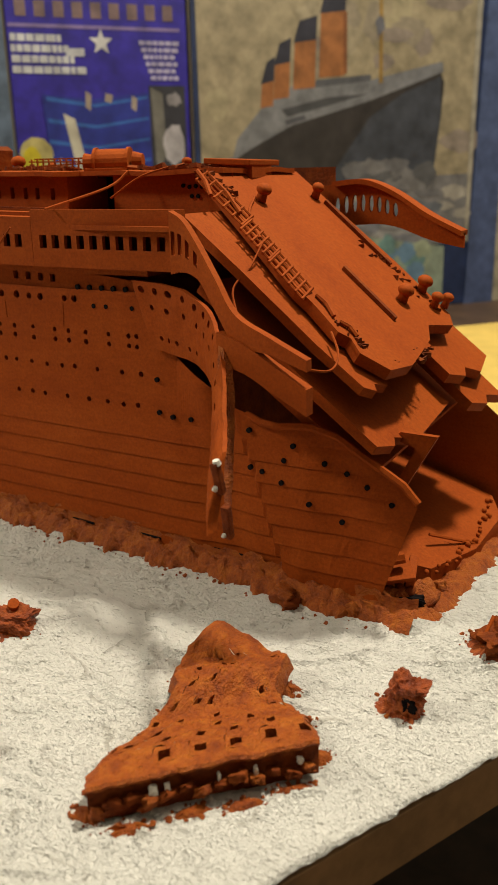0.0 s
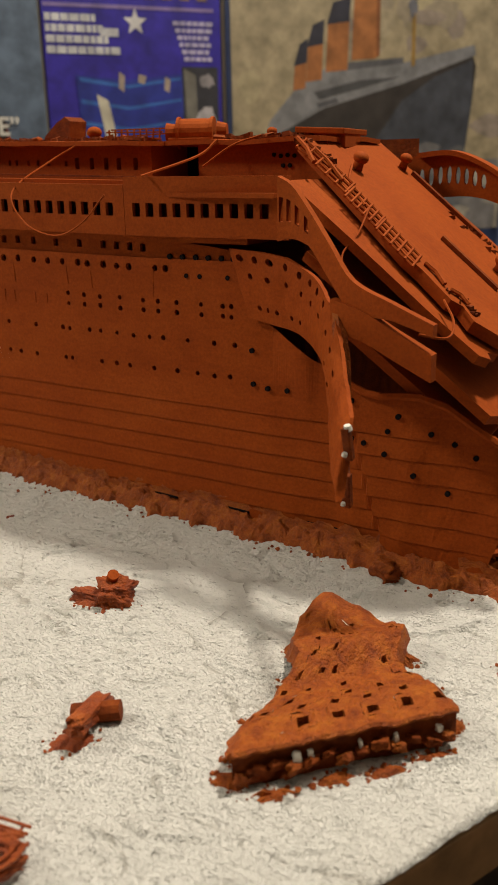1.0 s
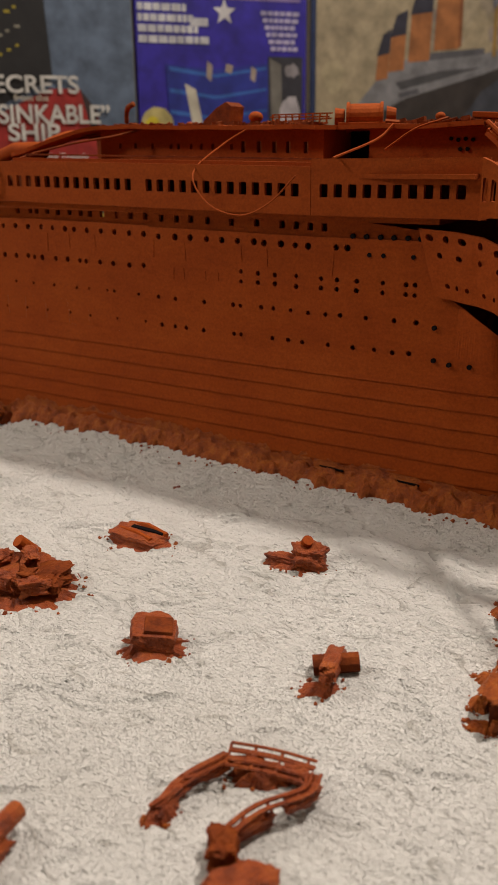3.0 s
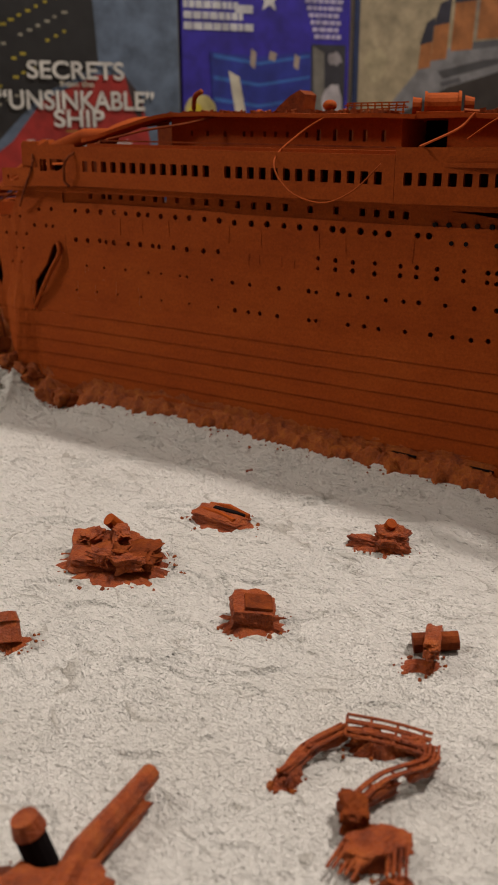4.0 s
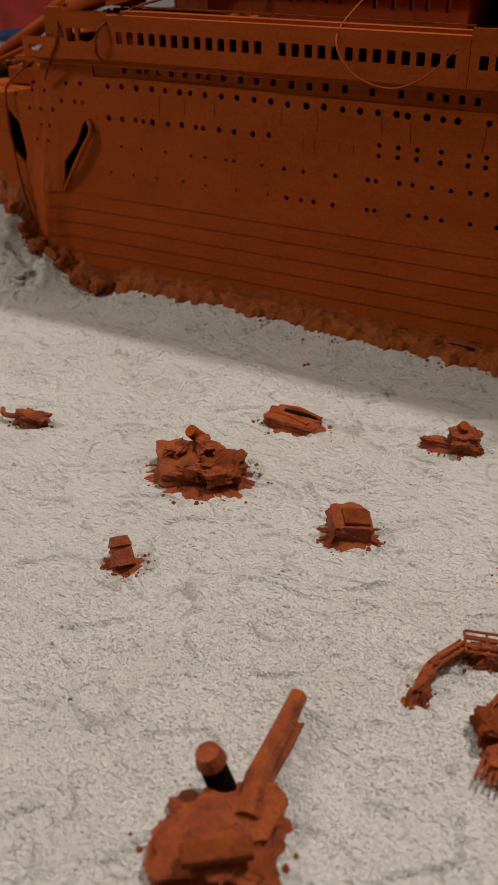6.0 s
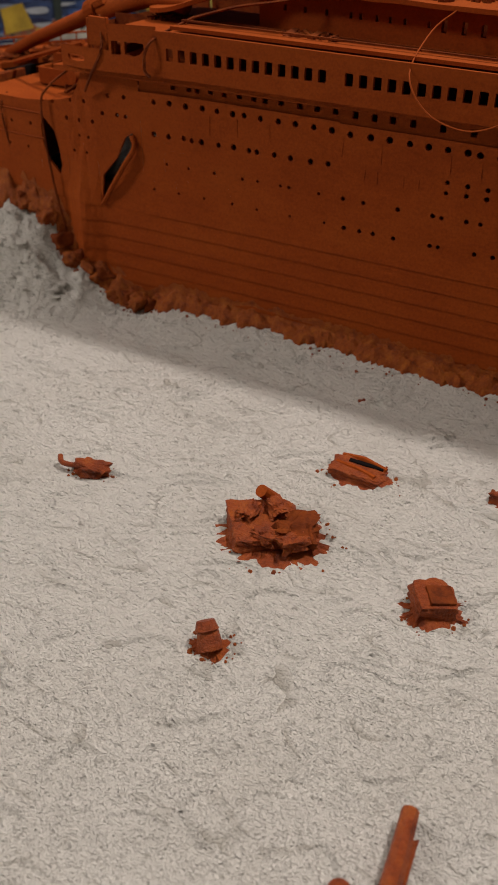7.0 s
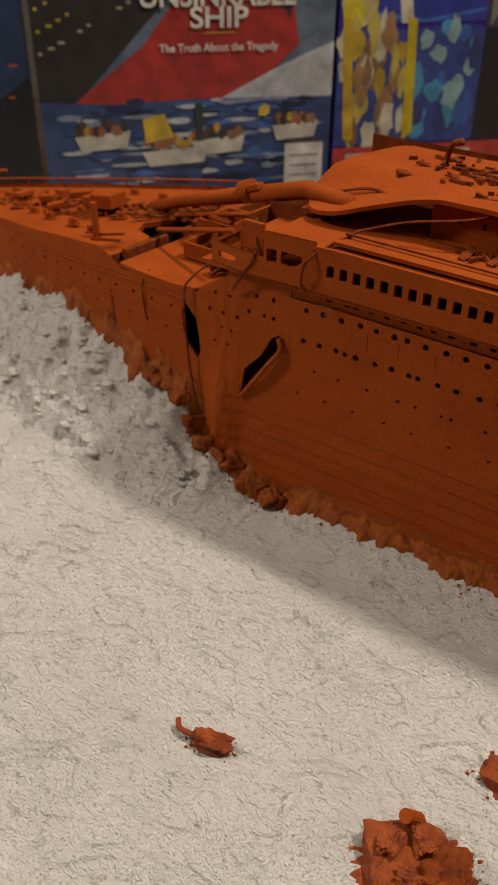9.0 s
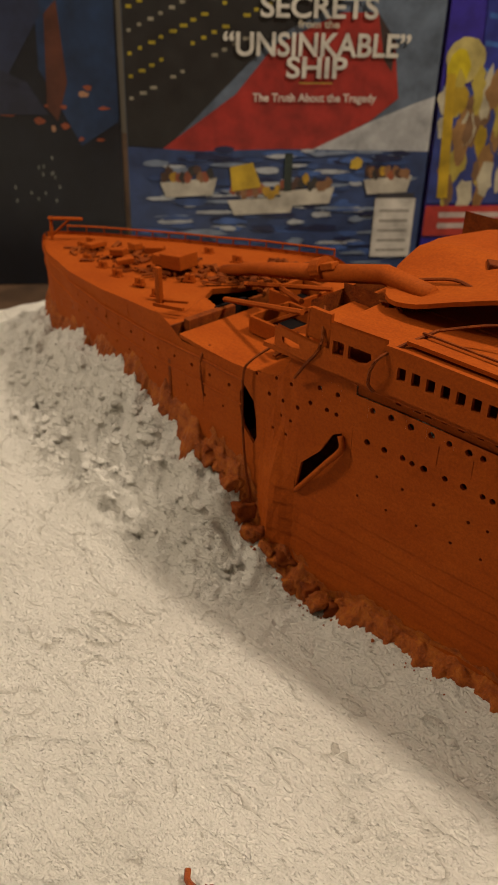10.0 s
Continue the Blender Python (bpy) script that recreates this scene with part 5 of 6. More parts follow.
bm = box(bmesh.new(), (-0.2172, 0.1030, 0.0068), (0.0085, 0.0075, 0.0022), (6, 8, 38), 0.0005)
part("top_plate", bm, RUST_DARK, d)

d = debris("crossed_fittings", (-0.166, 0.118), "two crossed broken deck fittings on white plaster")
part("paste_smear", smear((-0.1665, 0.1095), 0.0062, 0.0048, 50, 24), RUST_ROUGH, d)
part("bar", chunk(bmesh.new(), (-0.1665, 0.1165, 0.0052), (0.0048, 0.0200, 0.0048), (-14, 0, 20), 15, 0.14, 5), RUST_ROUGH, d)
bm = cyl(bmesh.new(), (-0.1668, 0.1195, 0.0034), 0.0030, 0.0028, 0.0130, (0, 84, 32), 9)
part("bar", bm, RUST_DARK, d)

d = debris("winch_fragment", (-0.2085, 0.1730), "small lumpy rust-orange winch fragment on white plaster")
part("paste_smear", smear((-0.2110, 0.1700), 0.0120, 0.0060, 12, 25), RUST_ROUGH, d)
part("body", chunk(bmesh.new(), (-0.2065, 0.1730, 0.0032), (0.0115, 0.0095, 0.0078), (10, 6, 30), 18, 0.32, 6), RUST_ROUGH, d)
part("arm", chunk(bmesh.new(), (-0.2150, 0.1690, 0.0018), (0.0110, 0.0046, 0.0034), (0, 0, 8), 19, 0.30, 5), RUST_ROUGH, d)
bm = cyl(bmesh.new(), (-0.2085, 0.1745, 0.0072), 0.0022, 0.0020, 0.0050, (20, 30, 0), 10)
part("drum", bm, RUST, d)

d = debris("bollard_fragment", (-0.2725, 0.0530), "leaning rust-orange bollard stump on white plaster")
part("paste_smear", smear((-0.2710, 0.0525), 0.0080, 0.0050, 20, 26), RUST_ROUGH, d)
bm = cyl(bmesh.new(), (-0.2722, 0.0530, 0.0030), 0.0040, 0.0033, 0.0070, (-26, -32, 0), 14)
part("stem", bm, RUST_ROUGH, d)
bm = cyl(bmesh.new(), (-0.2740, 0.0544, 0.0064), 0.0038, 0.0028, 0.0030, (-26, -32, 0), 16)
part("cap", bm, RUST_ROUGH, d)

d = debris("wire_scrap", (-0.364, 0.1000), "small rust-orange scrap with a curved wire on white plaster")
part("paste_smear", smear((-0.3600, 0.1015), 0.0075, 0.0045, 10, 27), RUST_ROUGH, d)
part("body", chunk(bmesh.new(), (-0.3590, 0.1015, 0.0024), (0.0120, 0.0070, 0.0055), (0, 8, 15), 22, 0.3, 5), RUST_ROUGH, d)
bm = tube(bmesh.new(), curve_through([(-0.3750, 0.1010, 0.0030), (-0.3720, 0.0985, 0.0026), (-0.3670, 0.0990, 0.0028), (-0.3600, 0.1010, 0.0040)], 5), 0.0011, 7)
part("wire", bm, RUST_ROUGH, d)

# pole with its stump
d = debris("crane_post", (-0.196, 0.004), "fallen rust-orange pole with a dark stump, bedded in white plaster")
part("paste_smear", smear((-0.1930, -0.0080), 0.0175, 0.0130, 70, 28, 0.0022), RUST_ROUGH, d)
bm = tube(bmesh.new(), [(-0.1975, 0.0315, 0.0045), (-0.1955, 0.0200, 0.0048), (-0.1935, 0.0060, 0.0052), (-0.1900, -0.0040, 0.0045)], 0.0023, 9, 0.0030)
part("pole", bm, RUST_ROUGH, d)
part("bracket", chunk(bmesh.new(), (-0.1946, 0.0150, 0.0018), (0.0052, 0.0220, 0.0040), (0, 6, 6), 25, 0.14, 5), RUST_ROUGH, d)
bm = cyl(bmesh.new(), (-0.2010, 0.0010, 0.0060), 0.0032, 0.0030, 0.0105, (8, -12, 0), 14)
part("stump", bm, BLACK, d, "dark bare plastic stump")
bm = cyl(bmesh.new(), (-0.2023, 0.0004, 0.0118), 0.0036, 0.0028, 0.0034, (8, -12, 0), 14)
part("stump_cap", bm, RUST_ROUGH, d)
part("base", chunk(bmesh.new(), (-0.1930, -0.0100, 0.0022), (0.0240, 0.0200, 0.0060), (4, 0, 30), 28, 0.25, 6), RUST_ROUGH, d)
bm = box(bmesh.new(), (-0.1900, -0.0150, 0.0075), (0.0150, 0.0045, 0.003), (10, 0, 40), 0.0008)
part("slot", bm, RUST_DARK, d)

# lattice crane jib, bent
d = debris("crane_jib", (-0.158, 0.060), "bent rust-brown lattice crane jib lying on white plaster")


def lattice(pts, w, n, name):
    """Parallel rails with rungs, along a path."""
    c = curve_through(pts, 5)
    sides = []
    for i, p in enumerate(c):
        t = (c[min(i + 1, len(c) - 1)] - c[max(i - 1, 0)]).normalized()
        sides.append(Vector((-t.y, t.x, 0.0)))
    for k in range(n):
        o = (k / (n - 1) - 0.5) * w
        part("rail", tube(bmesh.new(), [p + s * o + Vector((0, 0, 0.0006 * (k % 2))) for p, s in zip(c, sides)], 0.00042, 5), RUST_ROUGH, d)
    for i in range(0, len(c), 3):
        part("rung", tube(bmesh.new(), [c[i] - sides[i] * w * 0.55, c[i] + sides[i] * w * 0.55], 0.0004, 5), RUST_ROUGH, d)


lattice([(-0.1735, 0.0500, 0.0025), (-0.1735, 0.0590, 0.0038), (-0.1690, 0.0700, 0.0050)], 0.0027, 3, "a")
lattice([(-0.1690, 0.0705, 0.0050), (-0.1600, 0.0745, 0.0042), (-0.1500, 0.0770, 0.0036)], 0.0072, 6, "b")
lattice([(-0.1490, 0.0760, 0.0043), (-0.1475, 0.0690, 0.0054), (-0.1530, 0.0590, 0.0058), (-0.1560, 0.0500, 0.0043)], 0.0031, 4, "c")
lattice([(-0.1500, 0.0420, 0.0036), (-0.1500, 0.0330, 0.0025)], 0.0056, 5, "d")
lattice([(-0.1430, 0.0450, 0.0040), (-0.1400, 0.0380, 0.0029)], 0.0037, 4, "e")
part("paste_smear", smear((-0.1480, 0.0440), 0.0070, 0.0065, 60, 31, 0.0034), RUST_ROUGH, d)
part("paste_smear", smear((-0.1610, 0.0730), 0.0080, 0.0042, 30, 32, 0.0030), RUST_ROUGH, d)
part("paste_smear", smear((-0.1735, 0.0510), 0.0050, 0.0030, 90, 33, 0.0026), RUST_ROUGH, d)
part("paste_smear", smear((-0.1385, 0.0370), 0.0050, 0.0040, 10, 34, 0.0030), RUST_ROUGH, d)
for k, (x, y, l, w, yaw) in enumerate(((-0.1733, 0.0535, 0.010, 0.0028, 88), (-0.1712, 0.0650, 0.011, 0.0022, 66), (-0.1640, 0.0722, 0.007, 0.0044, 25), (-0.1535, 0.0750, 0.008, 0.0030, 15), (-0.1485, 0.0700, 0.009, 0.0034, 70), (-0.1535, 0.0560, 0.011, 0.0026, 72), (-0.1470, 0.0430, 0.013, 0.0065, 55))):
    part("dried_paste", chunk(bmesh.new(), (x, y, 0.0030), (l, w, 0.0032), (0, 0, yaw), 90 + k, 0.32, 4, 2), RUST_ROUGH, d)
part("foot", chunk(bmesh.new(), (-0.1545, 0.0480, 0.0035), (0.0060, 0.0070, 0.0060), (0, 0, 30), 33, 0.25, 4), RUST_DARK, d)

# lumps towards the board's edge
d = debris("lump_fragment", (-0.0745, 0.1975), "small crumpled rust-brown lump on white plaster")
part("paste_smear", smear((-0.0755, 0.1970), 0.0075, 0.0060, 0, 41), RUST_ROUGH, d)
part("body", chunk(bmesh.new(), (-0.0735, 0.1980, 0.0050), (0.0095, 0.0090, 0.0110), (8, 12, 20), 36, 0.30, 6), RUST_ROUGH, d)
# no recess is cut: a black lump carries its shade
part("hollow", chunk(bmesh.new(), (-0.0718, 0.1952, 0.0040), (0.0040, 0.0034, 0.0046), (0, 0, 20), 37, 0.2, 4), BLACK, d, "black lump standing for the shade of a recess")
d = debris("lump_fragment", (-0.0590, 0.2380), "torn rust-brown grille fragment on white plaster")
part("paste_smear", smear((-0.0600, 0.2360), 0.0090, 0.0070, 20, 42), RUST_ROUGH, d)
part("body", chunk(bmesh.new(), (-0.0580, 0.2390, 0.0050), (0.0150, 0.0110, 0.0100), (6, -8, 40), 39, 0.32, 6), RUST_DARK, d)
for k in range(4):
    part("bar", tube(bmesh.new(), [(-0.0640 + 0.004 * k, 0.2320 + 0.002 * k, 0.0030), (-0.0620 + 0.004 * k, 0.2420 + 0.001 * k, 0.0115)], 0.0009, 6), RUST, d)
d = debris("paint_chip", (-0.098, 0.2280), "flat rust-orange chip on shaded plaster")
part("chip", chunk(bmesh.new(), (-0.1030, 0.2290, 0.0006), (0.0080, 0.0045, 0.0016), (0, 4, 20), 44, 0.25, 4), RUST_ROUGH, d)

# the large torn hull piece with its windows
d = debris("hull_fragment", (-0.108, 0.150), "large torn rust-orange hull fragment with square windows, on white plaster", "hull fragment")
FO, FU, FV = Vector((-0.1230, 0.1160, 0.0)), Vector((0.0405, 0.0445, 0.0)), Vector((-0.0300, 0.0580, 0.0))


def frag_z(u, v):
    """The piece stands up along its window edge and sinks into the plaster at the far point."""
    return 0.0105 - 0.0045 * v + 0.0035 * math.exp(-((v - 0.62) / 0.12) ** 2) - 0.0035 * math.exp(-((v - 0.45) / 0.14) ** 2) + 0.0030 * max(0, v - 0.85) * 6


def frag_edges(v):
    a = float(np.interp(v, [0, 0.15, 0.35, 0.6, 0.8, 0.95, 1.1], [0.02, -0.02, 0.10, 0.24, 0.20, 0.26, 0.38]))
    b = float(np.interp(v, [0, 0.15, 0.3, 0.5, 0.65, 0.8, 0.95, 1.1], [1.00, 0.98, 0.93, 0.80, 0.86, 0.80, 0.62, 0.42]))
    j = 0.03 * noise.noise(Vector((v * 14, 0, 1)))
    return a + j, b - 0.8 * j


def frag_at(s, v, depth=0.0):
    a, b = frag_edges(v)
    u = a + (b - a) * s
    p = FO + FU * u + FV * v
    rim_drop = 0.0055 * (max(0.0, 1 - s / 0.06) + max(0.0, 1 - (1 - s) / 0.05)) * min(1.0, v * 4)
    z = frag_z(u, v) - rim_drop + 0.0011 * noise.noise(Vector((u * 9, v * 9, 1))) + 0.0006 * noise.noise(Vector((u * 30, v * 30, 2)))
    return Vector((p.x, p.y, z - depth))


bm = bmesh.new()
win_row = [(0.17 + 0.155 * i, 0.115, 0.05, [(0.026 * q[0], 0.026 * q[1]) for q in square_hole(1, 1)]) for i in range(1, 6)]
pierced(bm, frag_at, 0, 1, 0, 0.06, step=0.03, zstep=0.03)
pierced(bm, frag_at, 0, 1, 0.06, 0.17, win_row, step=0.03, depth=0.003)
v0 = 0.17
for v, xs in ((0.22, (0.12, 0.30, 0.46, 0.62, 0.8)), (0.30, (0.2, 0.52, 0.70)), (0.42, (0.10, 0.26, 0.50, 0.88)), (0.50, (0.16, 0.34, 0.44, 0.84)), (0.60, (0.2, 0.38)), (0.70, (0.25, 0.45, 0.52, 0.85)), (0.86, (0.45, 0.62)), (0.98, ())):
    v1 = v + 0.035
    pierced(bm, frag_at, 0, 1, v0, v1, [(x, (v0 + v1) / 2 + 0.005, 0.035, [(0.020 * q[0], 0.016 * q[1]) for q in square_hole(1, 1)]) for x in xs], step=0.03, depth=0.003, zstep=0.03)
    v0 = v1
pierced(bm, frag_at, 0, 1, v0, 1.10, step=0.03, zstep=0.03)
bmesh.ops.remove_doubles(bm, verts=bm.verts[:], dist=1e-6)
part("plating", bm, PASTE, d)
# broken face under the window edge: a thick lip, then painted recess shade
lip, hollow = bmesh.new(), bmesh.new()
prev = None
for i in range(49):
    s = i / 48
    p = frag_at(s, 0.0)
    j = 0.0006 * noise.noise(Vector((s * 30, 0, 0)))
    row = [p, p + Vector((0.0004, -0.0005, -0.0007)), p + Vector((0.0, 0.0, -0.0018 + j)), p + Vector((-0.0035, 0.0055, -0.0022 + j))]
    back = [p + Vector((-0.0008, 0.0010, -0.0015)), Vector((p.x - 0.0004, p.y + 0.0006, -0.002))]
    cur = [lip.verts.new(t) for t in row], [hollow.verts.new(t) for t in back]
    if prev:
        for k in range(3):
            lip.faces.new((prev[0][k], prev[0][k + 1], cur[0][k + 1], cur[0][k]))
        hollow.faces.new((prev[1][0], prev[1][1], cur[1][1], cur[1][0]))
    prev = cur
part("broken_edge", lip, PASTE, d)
part("hollow", hollow, RUST_DARK, d, "broken face under the window edge, dark paint standing for a recess in shade")
for s in (0.27, 0.33, 0.55, 0.71, 0.91):
    p = frag_at(s, 0.0)
    h = random.uniform(0.002, 0.004)
    part("plaster_fleck", chunk(bmesh.new(), (p.x + 0.0002, p.y - 0.0002, p.z - 0.0045), (0.0008 + 0.0012 * ((s * 7.3) % 1), 0.0014, h * 0.8), (0, 0, 47), int(s * 90), 0.2, 2), BARE, d, "bare whitish fleck")
for i, (s, v) in enumerate(((0.0, 0.05), (0.0, 0.35), (0.02, 0.6), (0.05, 0.85), (0.5, 1.08), (0.95, 0.9), (0.98, 0.62), (0.99, 0.35), (1.0, 0.1), (0.02, 0.2))):
    p = frag_at(s, v)
    part("paste_smear", smear((p.x, p.y), 0.0046, 0.0032, 30 * i, 60 + i, 0.0014), PASTE, d)

# broken lumps along the face, most painted darker to pass for shaded gaps
for k in range(13):
    s = 0.04 + 0.075 * k
    p = frag_at(s, 0.0)
    w = 0.0030 + 0.0022 * ((k * 0.618) % 1)
    part("broken_lump", chunk(bmesh.new(), (p.x + 0.0001, p.y - 0.0001, 0.0022 + 0.0030 * ((k * 0.37) % 1)), (w * 1.3, w * 0.5, w * 0.9), (10 * k, 20, 47 + 9 * k), 300 + k, 0.3, 3, 2), RUST_DARK if k % 3 else PASTE, d, "", True)
for k, (s, out) in enumerate(((0.15, 0.004), (0.42, 0.003), (0.64, 0.005), (0.86, 0.003))):
    p = frag_at(s, 0.0)
    part("paste_smear", smear((p.x + out * 0.74, p.y - out * 0.67), 0.0052, 0.0020, 47, 80 + k, 0.0010), PASTE, d)

# crumbs round each patch of paste
for ob in [o for o in bpy.data.objects if o.name.startswith("paste_smear")]:
    rnd = random.Random(len(ob.name) + len(ob.data.vertices) + int(abs(ob.data.vertices[0].co.x) * 1e5))
    mid = ob.data.vertices[0].co
    spots = []
    for k in range(18):
        q = rnd.choice(ob.data.vertices[73:]).co
        g = 1.0 + abs(rnd.gauss(0, 0.14))
        spots.append((mid.x + (q.x - mid.x) * g, mid.y + (q.y - mid.y) * g))
    crumbs(spots, "paste_crumb_scatter", ob.parent, 9)

# ---- books standing behind ----
BOOK_S, BOOK_D, BOOK_N = Vector((-0.788, 0.532, 0.0)), Vector((0.61, 0.793, 0.0)).normalized(), Vector((0.793, -0.61, 0.0)).normalized()
BOOK_A = math.degrees(math.atan2(BOOK_D.y, BOOK_D.x))
INKS = {}


def ink(col, rough=0.42):
    key = tuple(round(c, 3) for c in col)
    if key not in INKS:
        INKS[key] = plain("printed_ink", tuple(c * 0.64 for c in col), rough, 0.35, 55.0)
    return INKS[key]


PAPER = plain("page_edges", (0.62, 0.56, 0.44), 0.9, 0.1, 200.0)


def on_cover(s, z, d):
    return BOOK_S + BOOK_D * s + BOOK_N * d + Vector((0, 0, z))


def book(s0, s1, z1, thick, cover, label, z0=-0.0222):
    """An upright hardback; its front cover faces the ship."""
    c = on_cover((s0 + s1) / 2, z0, -thick / 2)
    t = thing("book", c, label, "book", "books standing behind the model")
    m = (z0 + z1) / 2
    front = None
    for name, off, th, mat, inset in (("front_cover", 0.0, 0.003, cover, 0.0), ("page_block", -0.003, thick - 0.006, PAPER, 0.004), ("back_cover", -(thick - 0.003), 0.003, cover, 0.0)):
        p = on_cover((s0 + s1) / 2, m, off - th / 2)
        ob = part(name, box(bmesh.new(), p, (s1 - s0 - 2 * inset, th, z1 - z0 - 2 * inset), (0, 0, BOOK_A), 0.0008 if inset == 0 else 0), mat, t)
        front = ob if name == "front_cover" else front
    return front


class Print:
    """Flat printed shapes on a cover, layered by hair's breadths."""

    def __init__(self, owner):
        self.owner, self.n = owner, 0

    def shape(self, pts, col, name="printed_shape"):
        self.n += 1
        bm = bmesh.new()
        vs = [bm.verts.new(on_cover(s, z, 0.0004 + 0.000008 * self.n)) for s, z in pts]
        f = bm.faces.new(vs)
        f.normal_update()
        if f.normal.dot(BOOK_N) < 0:
            f.normal_flip()
        return part(name, bm, ink(col), self.owner)

    def bar(self, s0, s1, z0, z1, col, name="printed_bar"):
        return self.shape([(s0, z0), (s1, z0), (s1, z1), (s0, z1)], col, name)

    def blot(self, s, z, rx, rz, col, seed=1, n=14, rough=0.3):
        rnd = random.Random(seed)
        return self.shape([(s + rx * math.cos(6.283 * i / n) * rnd.uniform(1 - rough, 1 + rough), z + rz * math.sin(6.283 * i / n) * rnd.uniform(1 - rough, 1 + rough)) for i in range(n)], col)

    def text(self, body, s, z, size, col, width=None):
        self.n += 1
        cu = bpy.data.curves.new("title", "FONT")
        cu.body, cu.size, cu.align_x, cu.extrude, cu.offset = body, size, "CENTER", 0.0001, size * 0.022
        cu.materials.append(ink(col))
        ob = new("title", cu)
        ob.parent = self.owner
        p = on_cover(s, z, 0.0005 + 0.000008 * self.n)
        r = Matrix((BOOK_D, Vector((0, 0, 1)), BOOK_N)).transposed().to_4x4()
        k = 1.0
        if width:
            bpy.context.view_layer.update()
            k = width / max(1e-5, ob.dimensions.x)
        ob.matrix_basis = Matrix.Translation(p) @ r @ Matrix.Diagonal((k, 1, 1, 1))


# night scene cover
b = book(-0.360, -0.1165, 0.33, 0.022, ink((0.008, 0.010, 0.016)), "dark hardback book with a night sea picture")
pr = Print(b)
pr.shape([(-0.175, 0.33), (-0.118, 0.33), (-0.118, 0.12), (-0.150, 0.10), (-0.180, 0.16)], (0.012, 0.035, 0.09))
pr.shape([(-0.230, 0.33), (-0.170, 0.33), (-0.175, 0.20), (-0.215, 0.14), (-0.25, 0.2)], (0.02, 0.03, 0.07))
pr.shape([(-0.172, 0.20), (-0.162, 0.21), (-0.158, 0.15), (-0.168, 0.12), (-0.176, 0.13)], (0.10, 0.03, 0.018))
for i in range(16):
    pr.blot(-0.225 + 0.0066 * i + random.uniform(-0.004, 0.004), 0.125 + random.uniform(-0.022, 0.022), random.uniform(0.002, 0.006), random.uniform(0.001, 0.003), (0.30, 0.07, 0.03) if i % 4 else (0.38, 0.20, 0.12), i)
for i in range(14):
    pr.blot(-0.215 + random.uniform(0, 0.05), 0.10 - random.uniform(0, 0.05), 0.0008, 0.0016, (0.22, 0.23, 0.21), i + 50)
pr.shape([(-0.235, 0.17), (-0.19, 0.15), (-0.175, 0.125), (-0.235, 0.125)], (0.02, 0.025, 0.05))

# the ship-secrets cover
b = book(-0.1120, 0.1530, 0.36, 0.020, ink((0.11, 0.15, 0.21)), "hardback book with a red-hulled liner and lifeboats on its cover")
pr = Print(b)
pr.shape([(-0.1115, 0.36), (0.020, 0.36), (0.066, 0.30), (0.070, 0.215), (0.010, 0.185), (-0.080, 0.097), (-0.1115, 0.097)], (0.020, 0.020, 0.020))
pr.shape([(-0.1115, 0.30), (-0.06, 0.34), (0.0, 0.35), (-0.05, 0.29), (-0.1115, 0.25)], (0.08, 0.075, 0.06))
for k in range(5):
    for i in range(18):
        s = -0.108 + 0.0085 * i
        z = 0.137 + 0.0042 * i + 0.017 * k
        if z < 0.33 and s < 0.02 + 0.01 * k - (0.02 if k < 2 else 0):
            if random.random() < 0.8:
                pr.bar(s, s + random.uniform(0.003, 0.006), z, z + 0.0026, (0.38, 0.30, 0.03) if k % 3 else (0.28, 0.26, 0.20), "printed_window")
pr.shape([(-0.085, 0.096), (-0.020, 0.142), (0.012, 0.180), (0.066, 0.205), (0.096, 0.205), (0.112, 0.185), (0.120, 0.140), (0.098, 0.122), (0.052, 0.098), (0.045, 0.094)], (0.36, 0.028, 0.022))
pr.shape([(0.096, 0.205), (0.112, 0.185), (0.112, 0.160), (0.104, 0.170)], (0.05, 0.03, 0.03))
pr.shape([(0.040, 0.094), (0.098, 0.121), (0.135, 0.136), (0.1525, 0.142), (0.1525, 0.094)], (0.42, 0.44, 0.46))
pr.shape([(-0.1115, 0.100), (-0.05, 0.096), (0.02, 0.098), (0.1525, 0.096), (0.1525, -0.0215), (-0.1115, -0.0215)], (0.030, 0.060, 0.16))
for i in range(190):
    s, z = -0.090 + 0.222 * random.random(), -0.01 + 0.108 * random.random()
    pr.blot(s, z, random.uniform(0.006, 0.018), random.uniform(0.0012, 0.0032), random.choice([(0.42, 0.46, 0.50), (0.05, 0.12, 0.34), (0.012, 0.020, 0.07), (0.20, 0.26, 0.36), (0.03, 0.07, 0.20)]), i + 100)
for s, z, w in ((-0.060, 0.070, 0.050), (0.005, 0.054, 0.062), (0.045, 0.062, 0.050), (0.118, 0.072, 0.044)):
    pr.shape([(s - w / 2, z), (s + w / 2, z + 0.004), (s + w * 0.42, z - 0.011), (s - w * 0.40, z - 0.013)], (0.50, 0.47, 0.40))
    for i in range(11):
        pr.blot(s - w * 0.42 + w * 0.08 * i, z + 0.006 + random.uniform(-0.002, 0.005), 0.0034, 0.0046, random.choice([(0.30, 0.08, 0.04), (0.08, 0.04, 0.03), (0.45, 0.26, 0.03), (0.24, 0.12, 0.06), (0.03, 0.03, 0.03)]), i + int(s * 999))
pr.shape([(-0.024, 0.083), (-0.004, 0.087), (0.004, 0.066), (-0.022, 0.062)], (0.52, 0.34, 0.03))
pr.bar(0.024, 0.031, 0.062, 0.095, (0.02, 0.035, 0.03))
pr.blot(0.088, 0.086, 0.006, 0.006, (0.5, 0.34, 0.05), 7)
